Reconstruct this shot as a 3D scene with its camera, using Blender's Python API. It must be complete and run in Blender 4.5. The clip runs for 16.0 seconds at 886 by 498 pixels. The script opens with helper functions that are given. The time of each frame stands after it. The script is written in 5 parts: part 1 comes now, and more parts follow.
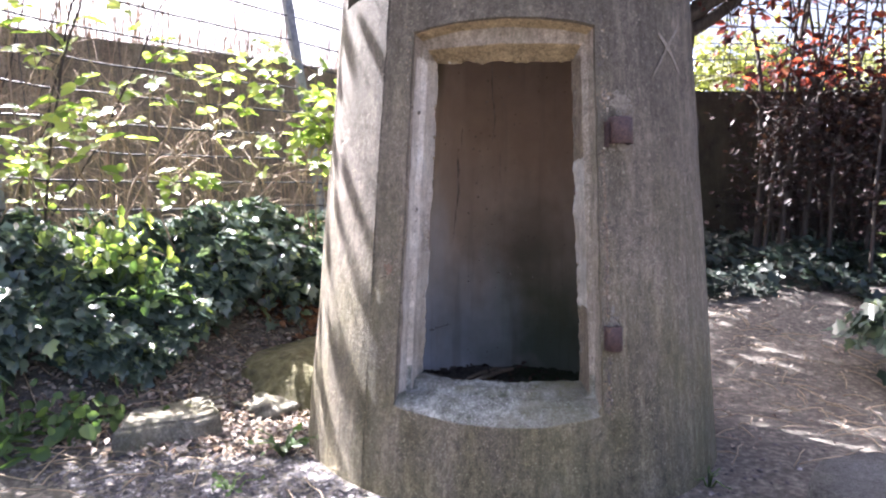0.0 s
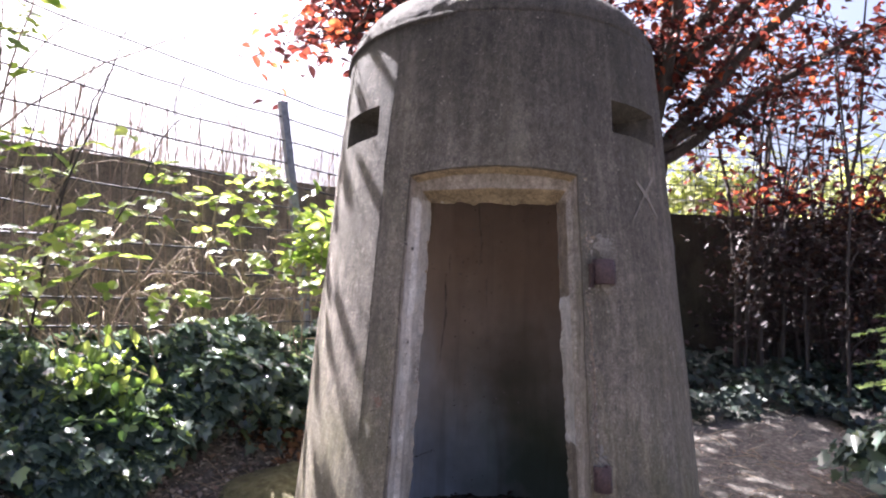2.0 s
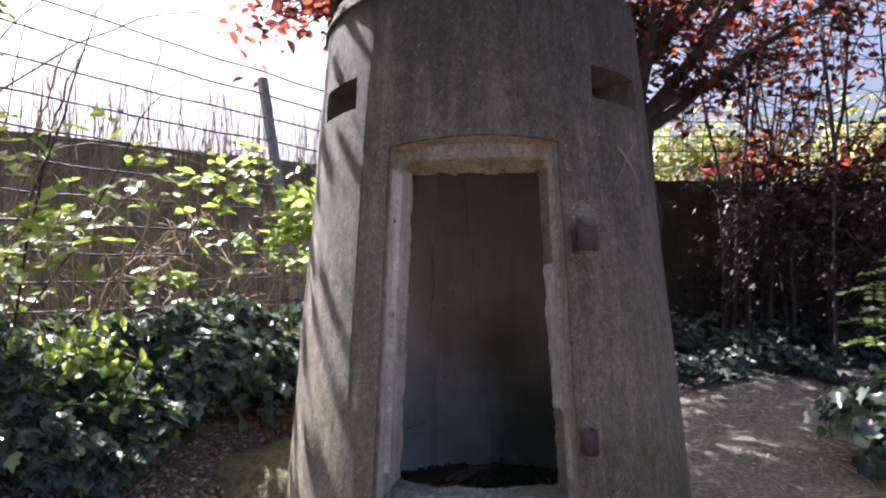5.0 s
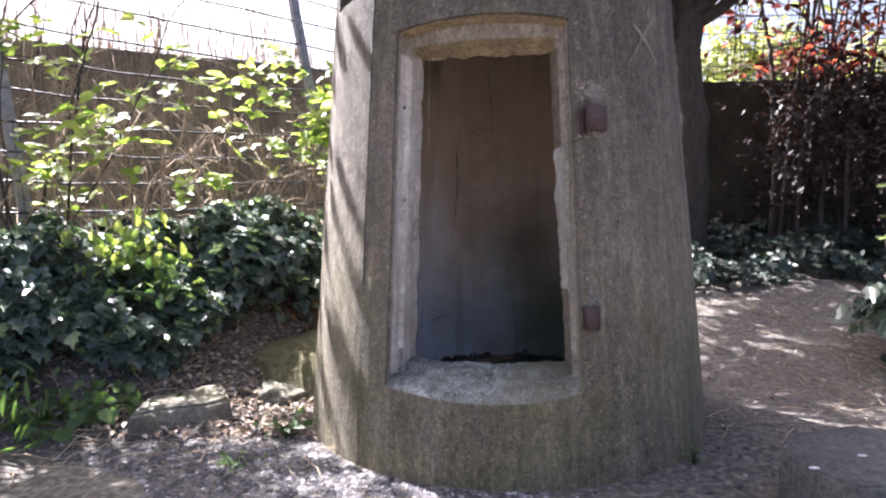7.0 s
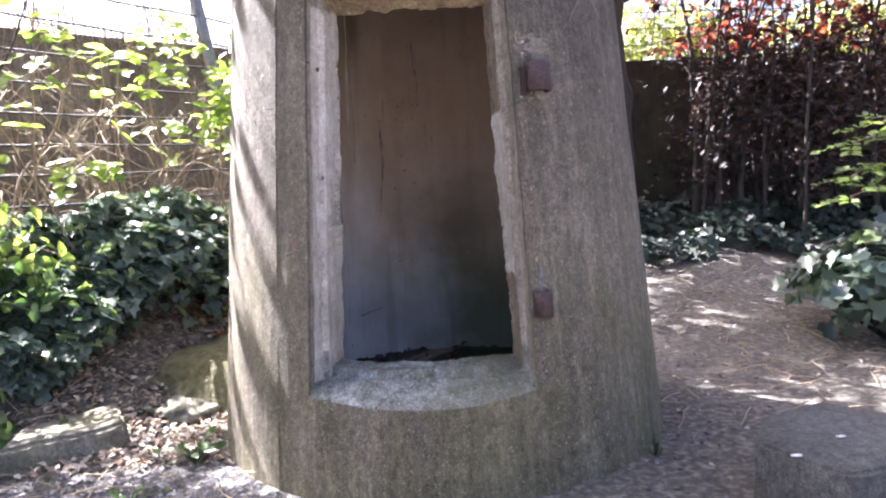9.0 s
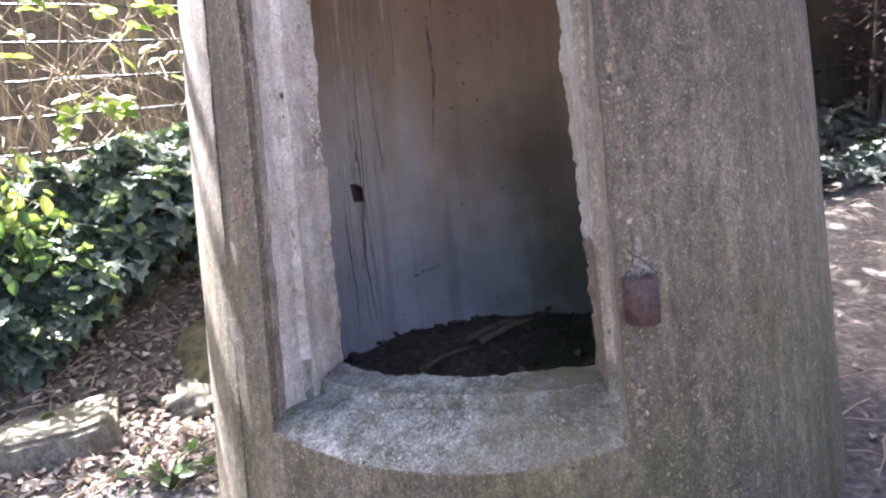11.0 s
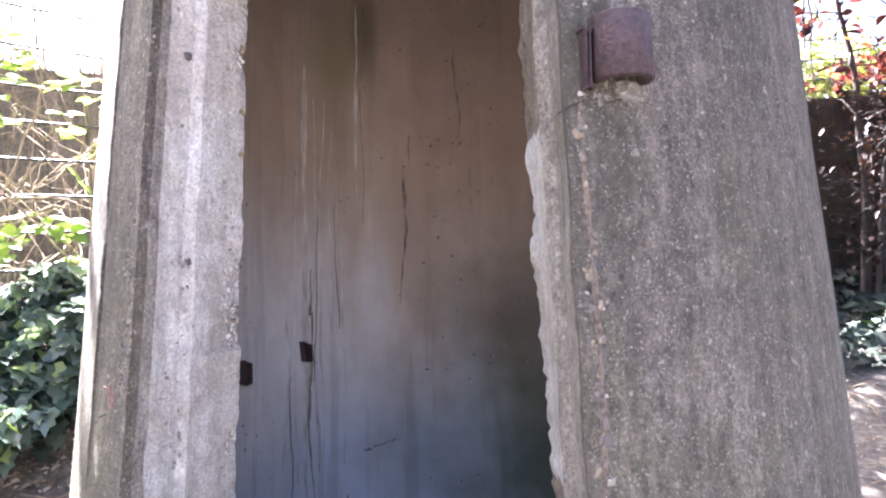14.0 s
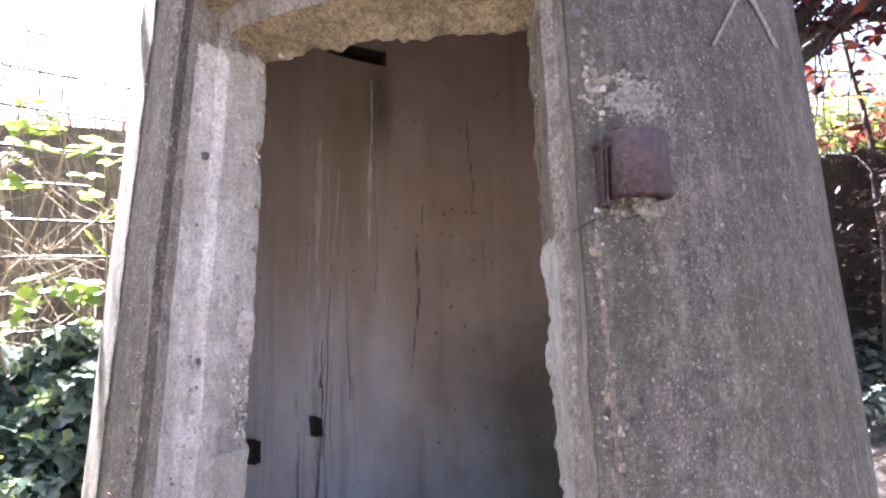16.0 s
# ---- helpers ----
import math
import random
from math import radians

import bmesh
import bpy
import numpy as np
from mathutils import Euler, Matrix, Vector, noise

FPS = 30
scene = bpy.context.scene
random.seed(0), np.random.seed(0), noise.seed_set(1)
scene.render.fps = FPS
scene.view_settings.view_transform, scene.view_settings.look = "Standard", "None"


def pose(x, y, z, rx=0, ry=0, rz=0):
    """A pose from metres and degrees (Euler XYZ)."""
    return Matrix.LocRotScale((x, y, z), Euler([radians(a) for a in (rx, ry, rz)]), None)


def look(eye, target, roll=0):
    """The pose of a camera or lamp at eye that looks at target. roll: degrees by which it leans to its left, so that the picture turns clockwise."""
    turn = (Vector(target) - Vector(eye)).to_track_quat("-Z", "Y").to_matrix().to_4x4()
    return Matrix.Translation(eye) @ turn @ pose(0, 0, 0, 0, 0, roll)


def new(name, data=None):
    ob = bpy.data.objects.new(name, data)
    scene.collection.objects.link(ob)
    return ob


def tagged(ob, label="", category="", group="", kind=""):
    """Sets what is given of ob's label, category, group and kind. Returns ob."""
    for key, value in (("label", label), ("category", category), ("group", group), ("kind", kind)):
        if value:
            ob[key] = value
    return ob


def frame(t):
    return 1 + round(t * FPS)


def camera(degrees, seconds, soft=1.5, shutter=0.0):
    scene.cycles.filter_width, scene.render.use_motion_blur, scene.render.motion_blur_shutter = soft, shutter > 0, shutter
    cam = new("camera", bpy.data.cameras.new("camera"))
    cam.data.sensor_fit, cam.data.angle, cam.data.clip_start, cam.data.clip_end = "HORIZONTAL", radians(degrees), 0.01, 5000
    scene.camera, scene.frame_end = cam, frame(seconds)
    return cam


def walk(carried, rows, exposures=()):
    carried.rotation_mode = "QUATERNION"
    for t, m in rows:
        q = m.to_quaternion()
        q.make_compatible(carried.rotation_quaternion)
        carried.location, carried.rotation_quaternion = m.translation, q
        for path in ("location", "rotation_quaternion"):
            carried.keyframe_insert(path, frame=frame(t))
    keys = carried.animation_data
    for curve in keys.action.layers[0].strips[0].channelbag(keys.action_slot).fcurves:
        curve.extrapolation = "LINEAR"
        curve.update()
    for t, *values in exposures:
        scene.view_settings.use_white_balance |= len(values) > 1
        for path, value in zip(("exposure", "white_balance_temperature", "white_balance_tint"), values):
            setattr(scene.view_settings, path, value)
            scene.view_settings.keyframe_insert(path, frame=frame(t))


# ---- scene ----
cam = camera(71.5, 16.0, soft=2.2)
METRES, EYE, TILT, LEAN, TURN = 2.2, 0.965, -3.42, -0.35, 0.0
ROWS = [
    (0.0, 0.0, 0.0, 0.0, 0.0, 0.0, -0.0),
    (0.5, -0.0091, -0.0052, 0.0078, -1.41, 2.48, -0.51),
    (1.0, -0.0063, -0.0174, 0.0183, -0.75, 7.05, -0.47),
    (1.5, -0.0074, -0.0299, 0.0332, -1.34, 11.36, -0.47),
    (2.0, -0.0175, -0.0315, 0.0445, -1.88, 9.71, -0.99),
    (2.5, -0.0182, -0.0205, 0.0622, -1.25, 10.56, -0.25),
    (3.0, -0.0147, -0.0168, 0.062, -1.74, 11.16, -0.13),
    (5.5, 0.01, -0.04, 0.0286, -2.11, 6.73, 1.21),
    (6.0, 0.0488, -0.0579, 0.009, 1.95, 5.0, 1.32),
    (6.5, 0.0749, -0.0566, -0.024, 3.27, -0.07, 1.02),
    (7.0, 0.0678, -0.0463, -0.023, 2.6, 0.12, 1.13),
    (7.5, 0.0531, -0.0135, -0.028, -2.59, 2.14, 3.51),
    (8.0, 0.0323, 0.0246, -0.0309, -3.39, 0.92, 3.93),
    (8.5, 0.0267, 0.0572, -0.0304, -6.33, 0.16, 2.37),
    (9.0, 0.0577, 0.0871, -0.036, -4.35, -0.91, 3.65),
    (11.5, 0.1764, 0.4946, -0.0184, 7.23, -8.34, 5.85),
    (12.0, 0.1853, 0.5283, -0.0181, 6.04, -9.05, 6.15),
    (12.5, 0.1827, 0.5551, -0.0171, 7.77, -5.71, 3.96),
    (13.0, 0.1827, 0.5549, -0.0044, 5.75, -2.28, 2.03),
    (13.5, 0.1886, 0.5545, 0.0117, 6.01, 1.08, 2.13),
    (14.0, 0.1895, 0.5517, 0.0317, 5.65, 4.6, 1.49),
    (14.5, 0.1857, 0.5519, 0.0577, 6.05, 7.67, 1.61),
    (15.0, 0.1886, 0.5521, 0.0793, 6.58, 9.82, 1.63),
    (15.5, 0.1911, 0.5529, 0.0744, 6.76, 10.03, 2.43),
    (16.0, 0.1895, 0.5533, 0.0756, 6.76, 8.53, 0.89),
]
EXPOSURES = [(0.0, 3.55, 5750, 21.0), (1.0, 3.42, 5750, 22.0), (3.0, 2.57, 5750, 23.0), (5.5, 2.43, 5750, 24.0), (6.5, 2.66, 5750, 22.0), (7.0, 3.09, 5750, 21.0), (9.0, 3.63, 5700, 21.0), (11.5, 4.09, 5750, 21.0), (14.0, 4.53, 5650, 21.0), (16.0, 4.21, 5650, 21.0)]
walk(cam, [(t, pose(0, 0, EYE, TILT, LEAN, TURN) @ pose(METRES * x, METRES * y, METRES * z, 90 + pitch, roll, yaw)) for t, x, y, z, yaw, pitch, roll in ROWS], EXPOSURES)

# ---- world, sun ----
SUN_TO = Vector((-0.713 * 0.602, 0.701 * 0.602, 0.7986)).normalized()
world = bpy.data.worlds.new("world")
scene.world = world
world.use_nodes = True
wn = world.node_tree.nodes
sky = wn.new("ShaderNodeTexSky")
sky.sky_type, sky.sun_disc = "NISHITA", False
sky.sun_elevation = math.asin(SUN_TO.z)
sky.sun_rotation = math.atan2(SUN_TO.x, SUN_TO.y)
sky.air_density, sky.dust_density, sky.ozone_density = 1.0, 10.0, 0.3
world.node_tree.links.new(sky.outputs[0], wn["Background"].inputs[0])
wn["Background"].inputs[1].default_value = 0.05
sun = new("sun", bpy.data.lights.new("sun", "SUN"))
sun.data.energy, sun.data.angle, sun.data.color = 5.0, radians(0.53), (1.0, 0.93, 0.82)
sun.matrix_world = look(SUN_TO * 20, (0, 0, 0))
tagged(sun, kind="structure")


# ---- materials ----
def material(name, rough=0.8, metal=0.0):
    m = bpy.data.materials.new(name)
    m.use_nodes = True
    b = m.node_tree.nodes["Principled BSDF"]
    b.inputs["Roughness"].default_value, b.inputs["Metallic"].default_value = rough, metal
    return m, m.node_tree, b


def nod(tree, kind, **values):
    n = tree.nodes.new("ShaderNode" + kind)
    for k, v in values.items():
        n.inputs[k].default_value = v
    return n


def coords(tree, scale=(1, 1, 1)):
    c, mp = tree.nodes.new("ShaderNodeTexCoord"), tree.nodes.new("ShaderNodeMapping")
    mp.inputs["Scale"].default_value = scale
    tree.links.new(c.outputs["Object"], mp.inputs[0])
    return mp.outputs[0]


def noise_of(tree, vec, scale, detail=6.0, rough=0.6):
    n = nod(tree, "TexNoise", Scale=scale, Detail=detail, Roughness=rough)
    tree.links.new(vec, n.inputs["Vector"])
    return n.outputs["Fac"]


def ramp(tree, fac, stops):
    r = tree.nodes.new("ShaderNodeValToRGB")
    e = r.color_ramp.elements
    while len(e) < len(stops):
        e.new(0.5)
    for el, (p, c) in zip(e, stops):
        el.position, el.color = p, (*c, 1) if len(c) == 3 else c
    tree.links.new(fac, r.inputs[0])
    return r.outputs[0]


def mix(tree, fac, a, b, how="MIX"):
    m = tree.nodes.new("ShaderNodeMix")
    m.data_type, m.blend_type = "RGBA", how
    for s, v in ((m.inputs[0], fac), (m.inputs[6], a), (m.inputs[7], b)):
        if hasattr(v, "is_linked"):
            tree.links.new(v, s)
        else:
            s.default_value = v if not isinstance(v, tuple) else (*v, 1)
    return m.outputs[2]


def bump(tree, b, height, strength=0.5, dist=0.01, normal=None):
    n = nod(tree, "Bump", Strength=strength, Distance=dist)
    tree.links.new(height, n.inputs["Height"])
    if normal is not None:
        tree.links.new(normal, n.inputs["Normal"])
    tree.links.new(n.outputs[0], b.inputs["Normal"])
    return n.outputs[0]


def g3(v, warm=1.0):
    return (v * warm, v, v / warm)


def concrete_material(name, dark, light, pebble, algae=0.0, streak=0.5, patina=0.0, speck=1.0, grain=0.85, blotch=4.0):
    m, t, b = material(name, 0.9)
    v = coords(t)
    base = ramp(t, noise_of(t, v, blotch, 9, 0.7), [(0.32, dark), (0.68, light)])
    mottle = ramp(t, noise_of(t, v, 26, 5, 0.7), [(0.32, g3(0.58)), (0.5, g3(1.0)), (0.7, g3(1.34))])
    base = mix(t, grain, base, mottle, "MULTIPLY")
    # grit of uneven outline
    bent_by = nod(t, "TexNoise", Scale=55.0, Detail=2.0)
    t.links.new(v, bent_by.inputs["Vector"])
    scaled_by = nod(t, "VectorMath")
    scaled_by.operation = "MULTIPLY_ADD"
    t.links.new(bent_by.outputs["Color"], scaled_by.inputs[0])
    scaled_by.inputs[1].default_value = (0.022, 0.022, 0.022)
    t.links.new(v, scaled_by.inputs[2])
    vg = scaled_by.outputs[0]
    fine = ramp(t, noise_of(t, v, 190, 4, 0.75), [(0.34, g3(0.38)), (0.5, g3(1.0)), (0.66, g3(1.7))])
    base = mix(t, grain, base, fine, "MULTIPLY")
    wide = noise_of(t, coords(t, (9, 9, 0.55)), 1.0, 6, 0.65)
    base = mix(t, ramp(t, wide, [(0.44, g3(streak)), (0.62, g3(0.0))]), base, tuple(c * 0.55 for c in dark), "MIX")
    thin = noise_of(t, coords(t, (34, 34, 1.3)), 1.0, 5, 0.6)
    base = mix(t, ramp(t, thin, [(0.4, g3(streak * 0.7)), (0.52, g3(0.0))]), base, tuple(c * 0.6 for c in dark))
    base = mix(t, ramp(t, thin, [(0.54, g3(0.0)), (0.68, g3(0.3 * min(1.0, grain)))]), base, tuple(min(1, c * 1.3) for c in light))
    worn = ramp(t, noise_of(t, coords(t, (1, 1, 0.45)), 75, 6, 0.75), [(0.36, g3(0.5)), (0.5, g3(1.0)), (0.64, g3(1.5))])
    base = mix(t, grain * 0.8, base, worn, "MULTIPLY")
    sels = []
    for sc, lo, hi, ns in ((58.0, 0.1, 0.24, 0.54), (120.0, 0.16, 0.3, 0.48), (230.0, 0.22, 0.34, 0.48)):
        grit = nod(t, "TexVoronoi", Scale=sc)
        t.links.new(vg, grit.inputs["Vector"])
        one = mix(t, 1.0, ramp(t, grit.outputs["Distance"], [(lo, g3(speck)), (hi, g3(0.0))]),
                  ramp(t, noise_of(t, v, sc * 0.37, 3), [(ns, g3(0.0)), (ns + 0.1, g3(1.0))]), "MULTIPLY")
        tint = mix(t, 0.18, pebble, grit.outputs["Color"], "MULTIPLY")
        base = mix(t, one, base, tint)
        sels.append(one)
    pits = nod(t, "TexVoronoi", Scale=34.0)
    t.links.new(v, pits.inputs["Vector"])
    pit = mix(t, 1.0, ramp(t, pits.outputs["Distance"], [(0.1, g3(1.0)), (0.2, g3(0.0))]),
              ramp(t, noise_of(t, v, 17, 2), [(0.54, g3(0.0)), (0.62, g3(min(1.0, grain)))]), "MULTIPLY")
    base = mix(t, pit, base, tuple(c * 0.4 for c in dark))
    if algae:
        patch = ramp(t, noise_of(t, coords(t, (2.2, 2.2, 1.2)), 1.0, 7, 0.65), [(0.44, g3(0.0)), (0.66, g3(algae))])
        base = mix(t, patch, base, (0.16, 0.15, 0.085))
    if patina:
        # soot-dark weathering that has crept down from the cap
        sep = t.nodes.new("ShaderNodeSeparateXYZ")
        t.links.new(v, sep.inputs[0])
        add = nod(t, "Math")
        add.operation = "MULTIPLY_ADD"
        t.links.new(noise_of(t, coords(t, (7, 7, 1.2)), 1.0, 6, 0.65), add.inputs[0])
        add.inputs[1].default_value = 1.5
        t.links.new(sep.outputs[2], add.inputs[2])
        scaled = nod(t, "Math")
        scaled.operation = "DIVIDE"
        t.links.new(add.outputs[0], scaled.inputs[0])
        scaled.inputs[1].default_value = 4.0
        base = mix(t, ramp(t, scaled.outputs[0], [(0.36, g3(0.0)), (0.72, g3(patina))]), base, (0.18, 0.183, 0.187), "MULTIPLY")
        base = mix(t, mix(t, 1.0, sels[0], g3(0.45), "MULTIPLY"), base, pebble)
        # yellow-green algae that climbs from the damp foot
        low = nod(t, "Math")
        low.operation = "MULTIPLY_ADD"
        t.links.new(noise_of(t, coords(t, (6, 6, 2.5)), 1.0, 8, 0.7), low.inputs[0])
        low.inputs[1].default_value = -2.6
        t.links.new(sep.outputs[2], low.inputs[2])
        lift = nod(t, "Math")
        lift.operation = "MULTIPLY_ADD"
        t.links.new(low.outputs[0], lift.inputs[0])
        lift.inputs[1].default_value = 0.5
        lift.inputs[2].default_value = 0.8
        base = mix(t, ramp(t, lift.outputs[0], [(0.15, g3(0.9)), (0.58, g3(0.0))]), base, (0.9, 0.92, 0.66), "MULTIPLY")
    t.links.new(base, b.inputs["Base Color"])
    n1 = bump(t, b, noise_of(t, v, 130, 6, 0.8), 0.4 + 0.6 * grain, 0.012)
    n2 = bump(t, b, pit, 0.7, -0.006, n1)
    n3 = bump(t, b, sels[1], 0.5, 0.003, bump(t, b, sels[0], 0.5, 0.004, n2))
    bump(t, b, noise_of(t, v, 22, 5, 0.65), 0.5, 0.012, n3)
    return m


def plaster_material():
    """Old limewash, brown and sooty where worn away; haze and shade painted in too."""
    m, t, b = material("stained_shaded_inner_plaster", 0.85)
    v = coords(t)
    sep = t.nodes.new("ShaderNodeSeparateXYZ")
    t.links.new(v, sep.inputs[0])
    worn = nod(t, "Math")
    worn.operation = "MULTIPLY_ADD"
    t.links.new(noise_of(t, coords(t, (3.4, 3.4, 0.9)), 1.0, 6, 0.55), worn.inputs[0])
    worn.inputs[1].default_value = 0.7
    tilt = nod(t, "Math")
    tilt.operation = "MULTIPLY_ADD"
    t.links.new(sep.outputs[0], tilt.inputs[0])
    tilt.inputs[1].default_value = 0.95
    t.links.new(sep.outputs[2], tilt.inputs[2])
    half = nod(t, "Math")
    half.operation = "MULTIPLY"
    t.links.new(tilt.outputs[0], half.inputs[0])
    half.inputs[1].default_value = 0.32
    t.links.new(half.outputs[0], worn.inputs[2])
    # pale blue and dark brown ends put haze and shade into the wash
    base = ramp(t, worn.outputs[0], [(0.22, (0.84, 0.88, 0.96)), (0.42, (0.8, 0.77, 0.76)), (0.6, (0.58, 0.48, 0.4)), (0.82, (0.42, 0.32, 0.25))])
    base = mix(t, 0.7, base, ramp(t, noise_of(t, v, 8, 6, 0.65), [(0.3, g3(0.9)), (0.7, g3(1.15))]), "MULTIPLY")
    run = noise_of(t, coords(t, (16, 16, 0.8)), 1.0, 5, 0.6)
    base = mix(t, ramp(t, run, [(0.36, g3(0.25)), (0.46, g3(0.0))]), base, (0.22, 0.19, 0.17))
    # the wide green-black blotch paints flare and shade low on the right
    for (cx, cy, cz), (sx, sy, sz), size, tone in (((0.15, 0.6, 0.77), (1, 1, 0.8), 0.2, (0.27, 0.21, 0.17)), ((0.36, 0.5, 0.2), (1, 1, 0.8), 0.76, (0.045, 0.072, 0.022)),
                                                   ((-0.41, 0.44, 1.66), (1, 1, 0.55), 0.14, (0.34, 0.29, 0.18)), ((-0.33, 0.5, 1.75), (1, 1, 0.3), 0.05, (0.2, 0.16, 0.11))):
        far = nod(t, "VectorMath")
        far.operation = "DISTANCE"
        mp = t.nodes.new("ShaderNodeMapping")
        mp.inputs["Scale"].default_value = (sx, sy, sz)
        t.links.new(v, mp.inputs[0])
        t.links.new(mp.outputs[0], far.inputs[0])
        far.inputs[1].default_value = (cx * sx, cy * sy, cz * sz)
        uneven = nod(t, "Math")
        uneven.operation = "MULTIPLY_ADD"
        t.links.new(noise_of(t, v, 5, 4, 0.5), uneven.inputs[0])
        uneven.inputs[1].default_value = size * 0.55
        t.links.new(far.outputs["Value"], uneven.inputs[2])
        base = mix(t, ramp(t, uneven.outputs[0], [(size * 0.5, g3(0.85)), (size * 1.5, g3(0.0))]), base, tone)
    dots = nod(t, "TexVoronoi", Scale=30.0)
    t.links.new(v, dots.inputs["Vector"])
    dot = mix(t, 1.0, ramp(t, dots.outputs["Distance"], [(0.1, g3(1.0)), (0.17, g3(0.0))]), ramp(t, noise_of(t, v, 6, 3), [(0.55, g3(0.0)), (0.62, g3(0.8))]), "MULTIPLY")
    base = mix(t, dot, base, (0.14, 0.1, 0.08))
    t.links.new(base, b.inputs["Base Color"])
    bump(t, b, noise_of(t, v, 30, 6, 0.6), 0.35, 0.006)
    return m


def simple(name, stops, scale=20.0, rough=0.8, metal=0.0, bumpy=0.4, dist=0.004, stretch=(1, 1, 1), detail=6):
    m, t, b = material(name, rough, metal)
    n = noise_of(t, coords(t, stretch), scale, detail)
    t.links.new(ramp(t, n, stops), b.inputs["Base Color"])
    bump(t, b, n, bumpy, dist)
    return m


def leaf_material(name, stops, rough=0.45, through_light=0.5, back=None):
    """Leaves vary leaf by leaf and let light through."""
    m, t, b = material(name, rough)
    geo = t.nodes.new("ShaderNodeNewGeometry")
    col = ramp(t, geo.outputs["Random Per Island"], stops)
    t.links.new(col, b.inputs["Base Color"])
    tr = t.nodes.new("ShaderNodeBsdfTranslucent")
    t.links.new(mix(t, 1.0, col, back or (1.6, 1.7, 0.8), "MULTIPLY"), tr.inputs[0])
    ms = t.nodes.new("ShaderNodeMixShader")
    ms.inputs[0].default_value = through_light
    t.links.new(b.outputs[0], ms.inputs[1])
    t.links.new(tr.outputs[0], ms.inputs[2])
    t.links.new(ms.outputs[0], t.nodes["Material Output"].inputs[0])
    return m


CONCRETE = concrete_material("weathered_concrete", (0.18, 0.152, 0.124), (0.36, 0.308, 0.253), (0.6, 0.53, 0.44), 0.4, 0.5, 0.9, 0.9)
JAMB = concrete_material("pale_jamb_concrete", (0.55, 0.485, 0.425), (0.92, 0.885, 0.84), (0.42, 0.35, 0.28), 0.45, 0.3, 0.0, 0.7, 0.45, 5.0)
RIM = concrete_material("stained_rebate_concrete", (0.36, 0.305, 0.26), (0.62, 0.545, 0.48), (0.58, 0.52, 0.44), 0.4, 0.5, 0.0, 0.8)
OCHRE = concrete_material("ochre_lintel_concrete", (0.3, 0.225, 0.125), (0.46, 0.36, 0.22), (0.56, 0.46, 0.32), 0.1, 0.2, 0.0, 0.4)
SILL = concrete_material("chipped_sill_concrete", (0.085, 0.092, 0.055), (0.46, 0.46, 0.44), (0.85, 0.84, 0.81), 0.95, 0.0, 0.0, 1.0, 0.9, 11.0)
TAN = concrete_material("brown_stained_jamb_concrete", (0.2, 0.155, 0.115), (0.36, 0.29, 0.225), (0.5, 0.43, 0.34), 0.3, 0.5, 0.0, 0.7, 0.7)
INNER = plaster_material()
WALL = concrete_material("brown_wall_concrete", (0.15, 0.122, 0.095), (0.3, 0.25, 0.2), (0.3, 0.26, 0.2), 0.4)
# the far wall's tree shade is put into this near-black colour
DARK_WALL = concrete_material("shade_darkened_wall_concrete", (0.02, 0.019, 0.013), (0.042, 0.039, 0.027), (0.055, 0.05, 0.038), 0.3)
STONE = concrete_material("lichen_stone", (0.14, 0.14, 0.12), (0.32, 0.31, 0.28), (0.4, 0.4, 0.36), 0.7, 0.1)
RUST = simple("rusted_iron", [(0.3, (0.03, 0.02, 0.022)), (0.5, (0.065, 0.04, 0.041)), (0.72, (0.11, 0.063, 0.056))], 120, 0.5, 0.35, 1.0, 0.006)
GALV = simple("galvanised_steel", [(0.3, (0.16, 0.17, 0.19)), (0.7, (0.32, 0.33, 0.36))], 25, 0.5, 0.6, 0.1)
WIRE = simple("dull_wire", [(0.3, (0.03, 0.03, 0.033)), (0.7, (0.08, 0.08, 0.085))], 40, 0.5, 0.5, 0.1)
SOIL = simple("leaf_litter_soil", [(0.3, (0.036, 0.033, 0.028)), (0.5, (0.085, 0.077, 0.065)), (0.7, (0.22, 0.195, 0.165))], 34, 0.95, 0, 0.7, 0.012, (1, 1, 1), 9)


def debris_material():
    """Dark mould and crumbs, one side tinted green-black for flare and shade."""
    m, t, b = material("dark_debris", 0.95)
    v = coords(t)
    n = noise_of(t, v, 34, 8, 0.7)
    base = ramp(t, n, [(0.3, (0.05, 0.042, 0.038)), (0.55, (0.15, 0.13, 0.115)), (0.75, (0.34, 0.29, 0.25))])
    sep = t.nodes.new("ShaderNodeSeparateXYZ")
    t.links.new(v, sep.inputs[0])
    add = nod(t, "Math")
    add.operation = "MULTIPLY_ADD"
    t.links.new(noise_of(t, v, 6, 6, 0.65), add.inputs[0])
    add.inputs[1].default_value = 0.5
    t.links.new(sep.outputs[0], add.inputs[2])
    # flare and shade put into the colour towards +x
    base = mix(t, ramp(t, add.outputs[0], [(0.2, g3(0.0)), (0.42, g3(0.9))]), base, (0.035, 0.05, 0.02))
    t.links.new(base, b.inputs["Base Color"])
    bump(t, b, n, 0.9, 0.02)
    return m


